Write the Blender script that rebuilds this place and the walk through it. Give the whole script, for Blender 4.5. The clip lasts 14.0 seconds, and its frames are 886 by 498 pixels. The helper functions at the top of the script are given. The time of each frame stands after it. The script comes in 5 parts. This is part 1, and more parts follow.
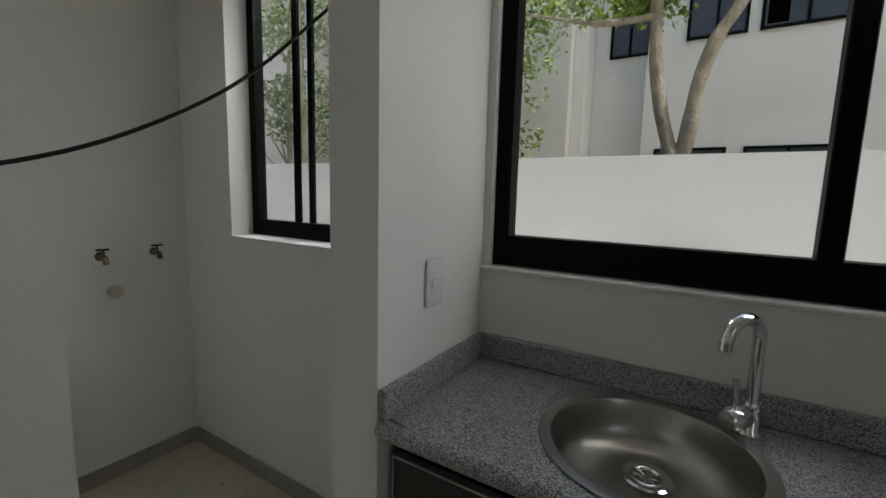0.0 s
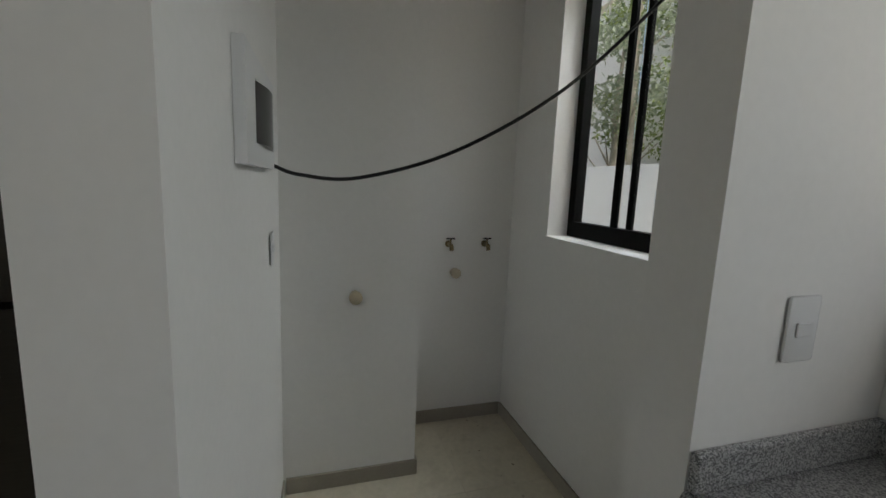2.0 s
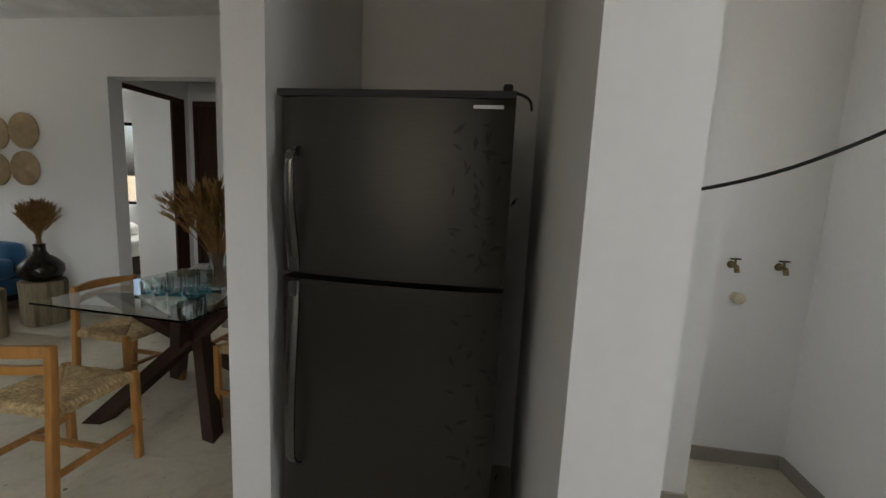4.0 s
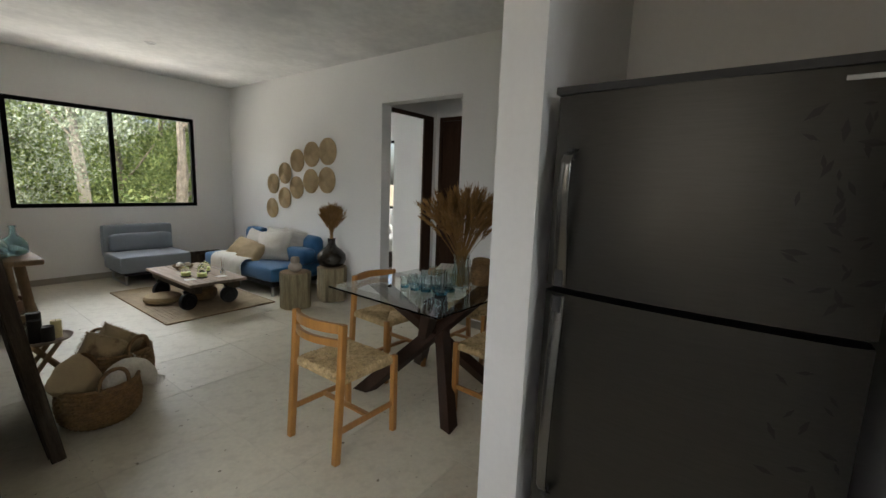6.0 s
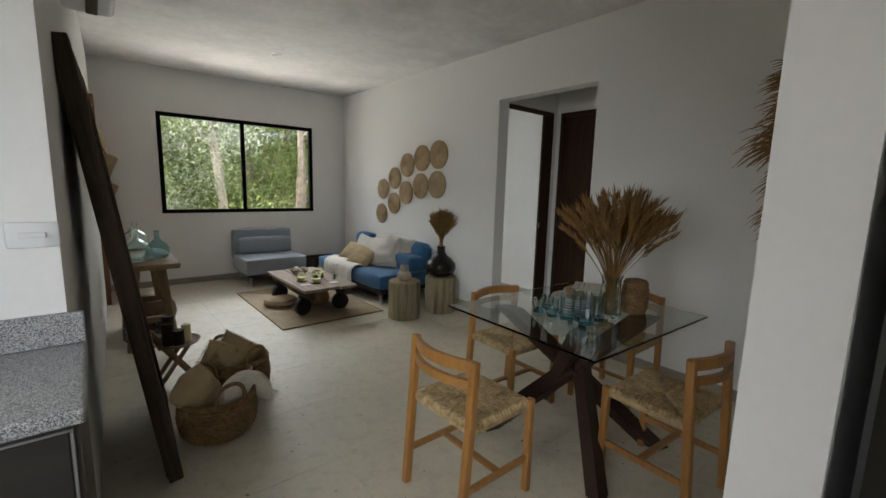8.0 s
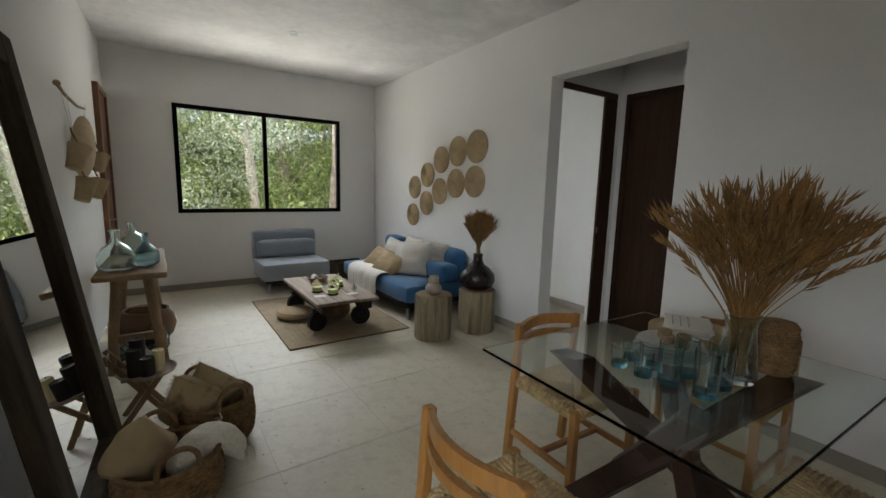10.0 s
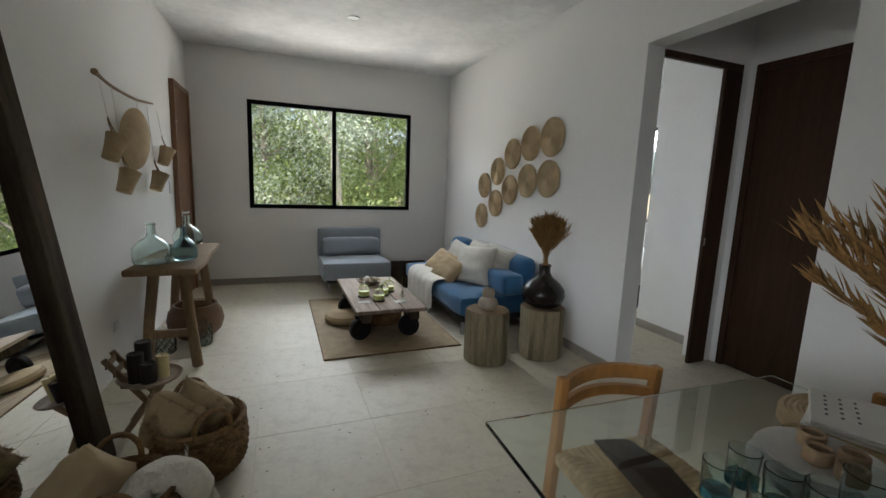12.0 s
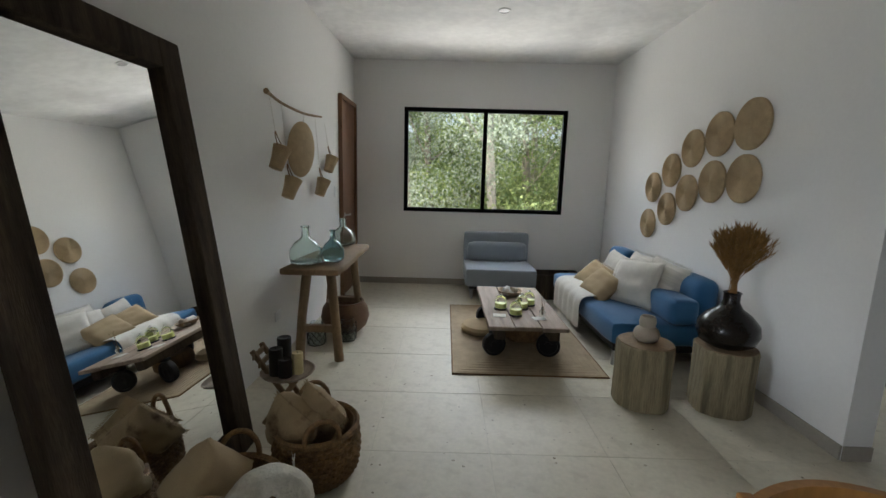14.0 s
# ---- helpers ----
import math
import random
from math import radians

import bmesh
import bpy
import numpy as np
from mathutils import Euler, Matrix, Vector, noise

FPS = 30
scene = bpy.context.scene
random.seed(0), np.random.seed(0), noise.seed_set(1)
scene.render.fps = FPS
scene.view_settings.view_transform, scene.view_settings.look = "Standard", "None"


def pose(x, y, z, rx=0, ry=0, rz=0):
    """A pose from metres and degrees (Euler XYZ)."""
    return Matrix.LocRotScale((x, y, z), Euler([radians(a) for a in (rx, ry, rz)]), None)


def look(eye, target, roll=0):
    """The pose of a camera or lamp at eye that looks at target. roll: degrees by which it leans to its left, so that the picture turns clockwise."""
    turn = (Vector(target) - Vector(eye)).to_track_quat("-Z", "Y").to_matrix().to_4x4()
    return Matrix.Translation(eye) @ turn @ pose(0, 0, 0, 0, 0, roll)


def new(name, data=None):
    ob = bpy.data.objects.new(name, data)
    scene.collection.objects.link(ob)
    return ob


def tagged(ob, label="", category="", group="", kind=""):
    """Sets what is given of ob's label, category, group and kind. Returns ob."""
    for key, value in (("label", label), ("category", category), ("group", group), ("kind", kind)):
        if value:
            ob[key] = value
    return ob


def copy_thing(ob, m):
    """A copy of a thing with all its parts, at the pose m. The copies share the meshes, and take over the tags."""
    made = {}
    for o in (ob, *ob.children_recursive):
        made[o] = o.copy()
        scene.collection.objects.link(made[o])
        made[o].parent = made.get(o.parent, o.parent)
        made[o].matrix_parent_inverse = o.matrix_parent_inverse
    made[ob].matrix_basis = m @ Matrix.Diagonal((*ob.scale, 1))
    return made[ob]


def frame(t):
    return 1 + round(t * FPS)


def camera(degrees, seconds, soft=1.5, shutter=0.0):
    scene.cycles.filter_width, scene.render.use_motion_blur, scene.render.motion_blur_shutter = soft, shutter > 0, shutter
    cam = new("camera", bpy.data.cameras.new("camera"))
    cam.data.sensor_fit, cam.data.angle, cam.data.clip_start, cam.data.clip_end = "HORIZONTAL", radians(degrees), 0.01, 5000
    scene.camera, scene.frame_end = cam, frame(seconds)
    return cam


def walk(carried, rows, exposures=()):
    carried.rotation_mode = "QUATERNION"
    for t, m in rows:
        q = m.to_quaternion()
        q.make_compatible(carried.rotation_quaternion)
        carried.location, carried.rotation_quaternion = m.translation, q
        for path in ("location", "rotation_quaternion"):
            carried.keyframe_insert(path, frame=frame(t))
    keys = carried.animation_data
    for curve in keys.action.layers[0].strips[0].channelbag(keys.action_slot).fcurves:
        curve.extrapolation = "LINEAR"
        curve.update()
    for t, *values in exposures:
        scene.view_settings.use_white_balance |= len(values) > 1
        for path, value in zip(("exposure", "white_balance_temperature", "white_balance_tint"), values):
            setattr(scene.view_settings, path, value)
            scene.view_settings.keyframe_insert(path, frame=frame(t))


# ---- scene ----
cam = camera(93.4, 14.0)
METRES, EYE, TILT, LEAN, TURN = 3.25, 1.45, 0.0, 0.0, 33.4
PATH = [
    (0, (0.81, 0.985, 1.438), (-0.233, 2.672, 1.177), 1.5),
    (0.5, (0.744, 1.04, 1.438), (-0.63, 2.468, 1.166), 1.8),
    (1, (0.742, 1.095, 1.443), (-0.889, 2.215, 1.154), 1.8),
    (1.5, (0.739, 1.102, 1.439), (-1.054, 1.934, 1.138), 2.2),
    (2, (0.74, 1.04, 1.441), (-1.151, 1.62, 1.141), 2.4),
    (2.5, (0.743, 0.937, 1.449), (-1.205, 1.278, 1.152), 2.6),
    (3, (0.77, 0.791, 1.432), (-1.206, 0.92, 1.153), 3.2),
    (3.5, (0.75, 0.601, 1.43), (-1.232, 0.588, 1.162), 2.7),
    (4, (0.796, 0.605, 1.427), (-1.163, 0.314, 1.142), 2.7),
    (6.5, (0.677, 0.328, 1.419), (-0.789, -0.999, 1.121), 2.0),
    (7, (0.605, 0.266, 1.408), (-0.753, -1.171, 1.11), 1.9),
    (7.5, (0.574, 0.129, 1.396), (-0.714, -1.373, 1.103), 1.7),
    (8, (0.556, -0.061, 1.408), (-0.7135, -1.579, 1.115), 1.5),
    (10.5, (-0.061, -0.683, 1.355), (-1.098, -2.368, 1.06), 1.7),
    (11, (-0.187, -0.755, 1.349), (-1.127, -2.495, 1.048), 1.9),
    (11.5, (-0.362, -0.816, 1.348), (-1.198, -2.607, 1.042), 2.1),
    (12, (-0.46, -0.917, 1.344), (-1.188, -2.755, 1.041), 2.2),
    (12.5, (-0.511, -1.061, 1.349), (-1.103, -2.949, 1.058), 2.1),
    (13, (-0.549, -1.14, 1.358), (-0.955, -3.074, 1.054), 1.7),
    (13.5, (-0.613, -1.181, 1.362), (-0.796, -3.147, 1.05), 1.5),
    (14, (-0.673, -1.189, 1.368), (-0.666, -3.163, 1.046), 1.5),
]
walk(cam, [(t, look(eye, target, roll)) for t, eye, target, roll in PATH], exposures=[(0, 0.25, 6500, 5), (2, 0.4, 6500, 7), (3, 0.75, 6500, 9), (4, 1.25, 6500, 10), (6.5, 1.58, 6450, 10), (8, 1.57, 6400, 10), (10.5, 1.55, 6300, 10), (12.5, 1.6, 6100, 10), (14, 1.6, 6080, 10)])

# ---- light ----
SUN_EL, SUN_AZ = 60, 91
world = bpy.data.worlds.new("sky_world")
scene.world = world
world.use_nodes = True
wn = world.node_tree.nodes
sky = wn.new("ShaderNodeTexSky")
sky.sky_type, sky.sun_disc = "NISHITA", False
sky.dust_density, sky.ozone_density = 6, 0.6
sky.sun_elevation, sky.sun_rotation = radians(SUN_EL), radians(SUN_AZ)
wn["Background"].inputs["Strength"].default_value = 0.15
world.node_tree.links.new(sky.outputs[0], wn["Background"].inputs[0])
sun = new("sun", bpy.data.lights.new("sun", "SUN"))
sun.data.energy, sun.data.angle, sun.data.color = 5.0, radians(3), (1, 0.97, 0.93)
az = radians(SUN_AZ)
sun.matrix_world = look((0, 0, 30), (-math.sin(az) * 30 / math.tan(radians(SUN_EL)), -math.cos(az) * 30 / math.tan(radians(SUN_EL)), 0))


def area_lamp(name, eye, target, w, h, watts, colour=(0.93, 0.97, 1), spread=180):
    """Area lamp: skylight through a window opening, or fill added to the rooms."""
    d = bpy.data.lights.new(name, "AREA")
    d.shape, d.size, d.size_y, d.energy, d.color = "RECTANGLE", w, h, watts, colour
    d.spread = math.radians(spread)
    ob = new(name, d)
    ob.matrix_world = look(eye, target)
    return ob


area_lamp("skylight_living", (-1.15, -9.3, 3.4), (-1.15, -2.0, 1.3), 3.8, 1.3, 56)
# Added fill, out of view below the sill, aimed up to brighten the ceiling.
area_lamp("upward_fill_living", (-1.15, -8.7, 0.25), (-1.15, -2.6, 2.2), 2.8, 0.8, 21, (1, 0.96, 0.88))
area_lamp("skylight_kitchen", (1.52, 2.285, 1.86), (0.3, 0.9, 1.3), 0.5, 1.0, 2.2, spread=140)
# Unseen fill lamp at a made-up east opening, to brighten the dining side.
area_lamp("fill_kitchen_east", (2.66, -0.15, 1.65), (-1.2, -2.4, 0.4), 1.1, 1.1, 2.4, spread=60)
area_lamp("skylight_laundry", (-0.75, 3.0, 2.9), (-0.75, 1.1, 0.6), 0.9, 0.8, 13)
area_lamp("skylight_bedroom", (-6.2, -5.4, 2.4), (-3.6, -4.4, 0.8), 1.4, 0.9, 26)


# ---- materials ----
def node_mat(name, base, rough=0.6, metal=0.0, var=0.06, scale=6.0, fine=80.0, bump=0.05, dist=0.01, stretch=(1, 1, 1), spec=0.5, coat=0.0, dark=None, dark_amount=0.0, dark_scale=2.0, per_object=0.0, sheen=0.0):
    """Base colour varied at two scales, with fine relief."""
    m = bpy.data.materials.new(name)
    m.use_nodes = True
    nt = m.node_tree
    N, L = nt.nodes, nt.links
    b = N["Principled BSDF"]
    b.inputs["Roughness"].default_value, b.inputs["Metallic"].default_value = rough, metal
    b.inputs["Specular IOR Level"].default_value = spec
    b.inputs["Coat Weight"].default_value = coat
    b.inputs["Sheen Weight"].default_value = sheen
    tc, mp = N.new("ShaderNodeTexCoord"), N.new("ShaderNodeMapping")
    mp.inputs["Scale"].default_value = stretch
    L.new(tc.outputs["Object"], mp.inputs[0])
    n1, n2 = N.new("ShaderNodeTexNoise"), N.new("ShaderNodeTexNoise")
    n1.inputs["Scale"].default_value, n2.inputs["Scale"].default_value = scale, fine
    n1.inputs["Detail"].default_value, n2.inputs["Detail"].default_value = 4, 3
    for n in (n1, n2):
        L.new(mp.outputs[0], n.inputs["Vector"])
    add = N.new("ShaderNodeMath")
    add.operation = "ADD"
    L.new(n1.outputs["Fac"], add.inputs[0])
    L.new(n2.outputs["Fac"], add.inputs[1])
    last = add.outputs[0]
    if per_object:
        oi, mul, ad2 = N.new("ShaderNodeObjectInfo"), N.new("ShaderNodeMath"), N.new("ShaderNodeMath")
        mul.operation, mul.inputs[1].default_value = "MULTIPLY", per_object
        ad2.operation = "ADD"
        L.new(oi.outputs["Random"], mul.inputs[0])
        L.new(mul.outputs[0], ad2.inputs[0])
        L.new(last, ad2.inputs[1])
        last = ad2.outputs[0]
    r = N.new("ShaderNodeMapRange")
    r.inputs["From Min"].default_value, r.inputs["From Max"].default_value = 0.6, 1.4 + per_object
    L.new(last, r.inputs["Value"])
    ramp = N.new("ShaderNodeMix")
    ramp.data_type = "RGBA"
    ramp.inputs["A"].default_value = (*[c * (1 - var) for c in base], 1)
    ramp.inputs["B"].default_value = (*[min(1, c * (1 + var)) for c in base], 1)
    L.new(r.outputs[0], ramp.inputs["Factor"])
    col = ramp.outputs["Result"]
    if dark:
        n3, rr, mx = N.new("ShaderNodeTexNoise"), N.new("ShaderNodeMapRange"), N.new("ShaderNodeMix")
        n3.inputs["Scale"].default_value, n3.inputs["Detail"].default_value = dark_scale, 6
        rr.inputs["From Min"].default_value, rr.inputs["From Max"].default_value = 0.5, 0.72
        rr.inputs["To Max"].default_value = dark_amount
        mx.data_type = "RGBA"
        L.new(mp.outputs[0], n3.inputs["Vector"])
        L.new(n3.outputs["Fac"], rr.inputs["Value"])
        L.new(rr.outputs[0], mx.inputs["Factor"])
        L.new(col, mx.inputs["A"])
        mx.inputs["B"].default_value = (*dark, 1)
        col = mx.outputs["Result"]
    L.new(col, b.inputs["Base Color"])
    if bump:
        bp = N.new("ShaderNodeBump")
        bp.inputs["Strength"].default_value, bp.inputs["Distance"].default_value = bump, dist
        L.new(add.outputs[0], bp.inputs["Height"])
        L.new(bp.outputs[0], b.inputs["Normal"])
    return m


def glass_mat(name, colour=(1, 1, 1), rough=0.0, ior=1.45):
    m = bpy.data.materials.new(name)
    m.use_nodes = True
    b = m.node_tree.nodes["Principled BSDF"]
    b.inputs["Base Color"].default_value = (*colour, 1)
    b.inputs["Roughness"].default_value, b.inputs["IOR"].default_value = rough, ior
    b.inputs["Transmission Weight"].default_value = 1
    return m


def granite_mat():
    m = node_mat("granite", (0.2, 0.2, 0.205), 0.3, var=0.25, scale=40, fine=300, bump=0.03, dist=0.002)
    nt = m.node_tree
    N, L = nt.nodes, nt.links
    v, r, mx = N.new("ShaderNodeTexVoronoi"), N.new("ShaderNodeValToRGB"), N.new("ShaderNodeMix")
    v.inputs["Scale"].default_value = 400
    tc = N.new("ShaderNodeTexCoord")
    L.new(tc.outputs["Object"], v.inputs["Vector"])
    e = r.color_ramp.elements
    e[0].color, e[1].color = (0.06, 0.06, 0.065, 1), (0.56, 0.56, 0.56, 1)
    e[0].position, e[1].position = 0.3, 0.72
    L.new(v.outputs["Color"], r.inputs[0])
    mx.data_type = "RGBA"
    mx.inputs["Factor"].default_value = 0.75
    b = N["Principled BSDF"]
    old = b.inputs["Base Color"].links[0].from_socket
    L.new(old, mx.inputs["A"])
    L.new(r.outputs[0], mx.inputs["B"])
    L.new(mx.outputs["Result"], b.inputs["Base Color"])
    return m


def leaf_mat(name, a, b2, trans=0.35):
    m = bpy.data.materials.new(name)
    m.use_nodes = True
    N, L = m.node_tree.nodes, m.node_tree.links
    b = N["Principled BSDF"]
    g, mx = N.new("ShaderNodeNewGeometry"), N.new("ShaderNodeMix")
    mx.data_type = "RGBA"
    mx.inputs["A"].default_value, mx.inputs["B"].default_value = (*a, 1), (*b2, 1)
    L.new(g.outputs["Random Per Island"], mx.inputs["Factor"])
    L.new(mx.outputs["Result"], b.inputs["Base Color"])
    b.inputs["Roughness"].default_value = 0.5
    t, ms = N.new("ShaderNodeBsdfTranslucent"), N.new("ShaderNodeMixShader")
    L.new(mx.outputs["Result"], t.inputs["Color"])
    ms.inputs[0].default_value = trans
    L.new(b.outputs[0], ms.inputs[1])
    L.new(t.outputs[0], ms.inputs[2])
    L.new(ms.outputs[0], N["Material Output"].inputs[0])
    return m


PLASTER = node_mat("white_plaster", (0.80, 0.79, 0.77), 0.85, var=0.025, scale=1.6, fine=45, bump=0.12, dist=0.004)
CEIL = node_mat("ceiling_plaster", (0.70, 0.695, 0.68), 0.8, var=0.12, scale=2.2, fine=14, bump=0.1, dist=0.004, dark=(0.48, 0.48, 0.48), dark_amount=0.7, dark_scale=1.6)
TILE = node_mat("stone_tile", (0.59, 0.54, 0.425), 0.5, var=0.1, scale=1.7, fine=38, bump=0.05, dist=0.002, spec=0.35, dark=(0.36, 0.31, 0.22), dark_amount=0.35, dark_scale=11, per_object=0.06)


def add_pits(m, scale=22.0, size=0.19, colour=(0.13, 0.10, 0.06)):
    """Small dark pits and rusty flecks scattered over a stone surface."""
    N, L = m.node_tree.nodes, m.node_tree.links
    b = N["Principled BSDF"]
    tc, v = N.new("ShaderNodeTexCoord"), N.new("ShaderNodeTexVoronoi")
    warp, mixv = N.new("ShaderNodeTexNoise"), N.new("ShaderNodeVectorMath")
    warp.inputs["Scale"].default_value = 30
    mixv.operation = "MULTIPLY_ADD"
    mixv.inputs[1].default_value = (0.03, 0.03, 0.03)
    v.inputs["Scale"].default_value = scale
    geo = N.new("ShaderNodeNewGeometry")
    L.new(geo.outputs["Position"], warp.inputs["Vector"])
    L.new(warp.outputs["Color"], mixv.inputs[0])
    L.new(geo.outputs["Position"], mixv.inputs[2])
    L.new(mixv.outputs[0], v.inputs["Vector"])
    sep, lim, near, both, mx = N.new("ShaderNodeSeparateColor"), N.new("ShaderNodeMath"), N.new("ShaderNodeMath"), N.new("ShaderNodeMath"), N.new("ShaderNodeMix")
    L.new(v.outputs["Color"], sep.inputs[0])
    lim.operation, lim.inputs[1].default_value = "MULTIPLY", size
    L.new(sep.outputs[0], lim.inputs[0])
    pw = N.new("ShaderNodeMath")
    pw.operation, pw.inputs[1].default_value = "POWER", 4
    L.new(sep.outputs[1], pw.inputs[0])
    near.operation = "LESS_THAN"
    L.new(v.outputs["Distance"], near.inputs[0])
    L.new(lim.outputs[0], near.inputs[1])
    both.operation = "MULTIPLY"
    L.new(near.outputs[0], both.inputs[0])
    L.new(pw.outputs[0], both.inputs[1])
    mx.data_type = "RGBA"
    L.new(both.outputs[0], mx.inputs["Factor"])
    L.new(b.inputs["Base Color"].links[0].from_socket, mx.inputs["A"])
    mx.inputs["B"].default_value = (*colour, 1)
    L.new(mx.outputs["Result"], b.inputs["Base Color"])


add_pits(TILE)
GROUT = node_mat("grout", (0.56, 0.52, 0.42), 0.9, var=0.1)
BASE = node_mat("baseboard_tile", (0.33, 0.30, 0.25), 0.45, var=0.08, scale=8)
GRANITE = granite_mat()
ESPRESSO = node_mat("dark_laminate", (0.022, 0.019, 0.017), 0.45, var=0.3, scale=4, fine=120, stretch=(1, 1, 8))
ALU = node_mat("pale_edge_strip", (0.3, 0.3, 0.3), 0.4, metal=0.6)
BLACK = node_mat("black_aluminium", (0.003, 0.003, 0.003), 0.5, var=0.1, spec=0.08)
CHROME = node_mat("chrome", (0.75, 0.75, 0.76), 0.08, metal=1, var=0.02, bump=0)
STEEL = node_mat("brushed_steel", (0.42, 0.41, 0.39), 0.3, metal=1, var=0.08, scale=30, fine=300, stretch=(1, 1, 0.05), bump=0.01)
FRIDGE = node_mat("dark_steel", (0.072, 0.069, 0.062), 0.38, metal=0.85, var=0.12, scale=1.5, fine=260, stretch=(1, 0.05, 1), bump=0.02, dist=0.001)
FRIDGE_SIDE = node_mat("fridge_grey", (0.03, 0.03, 0.032), 0.5)
SILVER = node_mat("silver_plastic", (0.45, 0.45, 0.45), 0.28, metal=0.8)
WHITE_PL = node_mat("white_plastic", (0.72, 0.72, 0.72), 0.4, var=0.01, bump=0)
SMOKE = node_mat("smoked_plastic", (0.012, 0.013, 0.015), 0.08, var=0.1, bump=0)
CABLE = node_mat("black_rubber", (0.006, 0.006, 0.006), 0.5)
BRASS = node_mat("old_brass", (0.22, 0.17, 0.09), 0.4, metal=0.9, var=0.3, scale=40)
PVC = node_mat("pvc_plug", (0.50, 0.43, 0.31), 0.5, var=0.1)
WALNUT = node_mat("walnut_door", (0.05, 0.025, 0.014), 0.5, spec=0.2, var=0.35, scale=5, fine=40, stretch=(6, 6, 0.4), bump=0.03)
TEAK = node_mat("brown_door", (0.17, 0.08, 0.035), 0.5, var=0.25, scale=4, fine=30, stretch=(6, 6, 0.4), bump=0.03)
HONEY = node_mat("honey_pine", (0.34, 0.160, 0.042), 0.4, var=0.25, scale=6, fine=60, stretch=(1, 1, 0.2), bump=0.04, coat=0.15)
RUSH = node_mat("woven_rush", (0.40, 0.285, 0.14), 0.8, var=0.55, scale=30, fine=160, bump=0.3, dist=0.003)
TABLEWOOD = node_mat("dark_oak", (0.04, 0.02, 0.012), 0.5, spec=0.25, var=0.3, scale=8, fine=70, bump=0.04)
OLDWOOD = node_mat("weathered_wood", (0.075, 0.055, 0.039), 0.85, spec=0.12, var=0.5, scale=9, fine=90, stretch=(3, 4, 0.3), bump=0.4, dist=0.007, dark=(0.024, 0.018, 0.014), dark_amount=0.85, dark_scale=5)
RAWWOOD = node_mat("raw_wood", (0.26, 0.175, 0.095), 0.7, var=0.3, scale=7, fine=70, stretch=(1, 1, 0.3), bump=0.2, dist=0.004, dark=(0.14, 0.09, 0.05), dark_amount=0.6, dark_scale=4)
GREYWOOD = node_mat("grey_planks", (0.33, 0.25, 0.19), 0.75, var=0.3, scale=6, fine=70, stretch=(5, 0.5, 1), bump=0.2, dist=0.003, dark=(0.12, 0.085, 0.06), dark_amount=0.6, dark_scale=4)
BARK = node_mat("driftwood_stump", (0.29, 0.24, 0.145), 0.85, var=0.4, scale=8, fine=70, stretch=(3, 3, 0.22), bump=0.6, dist=0.01, dark=(0.07, 0.055, 0.03), dark_amount=0.9, dark_scale=5)
JUTE = node_mat("jute", (0.37, 0.285, 0.18), 0.9, var=0.25, scale=12, fine=240, bump=0.5, dist=0.004)
BLUE = node_mat("blue_fabric", (0.025, 0.115, 0.25), 0.9, var=0.12, scale=10, fine=400, bump=0.2, dist=0.002, sheen=0.2)
GREYF = node_mat("grey_fabric", (0.27, 0.305, 0.345), 0.9, var=0.06, scale=10, fine=400, bump=0.2, dist=0.002, sheen=0.2)
WHITEF = node_mat("white_cotton", (0.66, 0.63, 0.57), 0.9, var=0.08, scale=30, fine=260, bump=0.3, dist=0.004)
FLEECE = node_mat("fleece", (0.68, 0.64, 0.55), 0.95, var=0.1, scale=30, fine=70, bump=0.8, dist=0.01)
STRIPEF = node_mat("ribbed_cotton", (0.62, 0.59, 0.53), 0.9, var=0.22, scale=3, fine=16, stretch=(0.15, 1, 5), bump=0.5, dist=0.006)
BEIGEF = node_mat("beige_cotton", (0.42, 0.315, 0.18), 0.9, var=0.12, scale=14, fine=260, bump=0.3, dist=0.003)
PRINTF = node_mat("printed_linen", (0.38, 0.28, 0.155), 0.9, var=0.15, scale=14, fine=260, bump=0.3, dist=0.003, dark=(0.13, 0.075, 0.035), dark_amount=1.0, dark_scale=15)
WICKER = node_mat("wicker", (0.20, 0.115, 0.045), 0.75, var=0.6, scale=25, fine=140, bump=0.4, dist=0.004)
PALM = node_mat("plaited_palm", (0.44, 0.33, 0.19), 0.8, var=0.2, scale=20, fine=150, bump=0.3, dist=0.003)
STRAW = node_mat("dry_straw", (0.26, 0.14, 0.04), 0.8, var=0.5, scale=14, fine=120, bump=0)
CERAMIC = node_mat("sandy_ceramic", (0.40, 0.34, 0.27), 0.6, var=0.12, scale=12, fine=120, bump=0.15)
STONEW = node_mat("pale_stoneware", (0.54, 0.52, 0.48), 0.5, var=0.06, scale=20)
CLAY = node_mat("brown_clay", (0.16, 0.085, 0.045), 0.6, var=0.3, scale=8, fine=80, bump=0.2)
DARKJAR = node_mat("smoky_glass_jar", (0.016, 0.012, 0.009), 0.22, var=0.3, scale=6, bump=0, spec=0.4)
WAX = node_mat("cream_wax", (0.68, 0.58, 0.30), 0.5, var=0.05)
WAXGREEN = node_mat("lime_wax", (0.66, 0.66, 0.22), 0.4, var=0.08)
BLACKWAX = node_mat("black_wax", (0.020, 0.015, 0.011), 0.55, var=0.2)
IRON = node_mat("black_iron", (0.014, 0.013, 0.013), 0.55, metal=0.4, var=0.3)
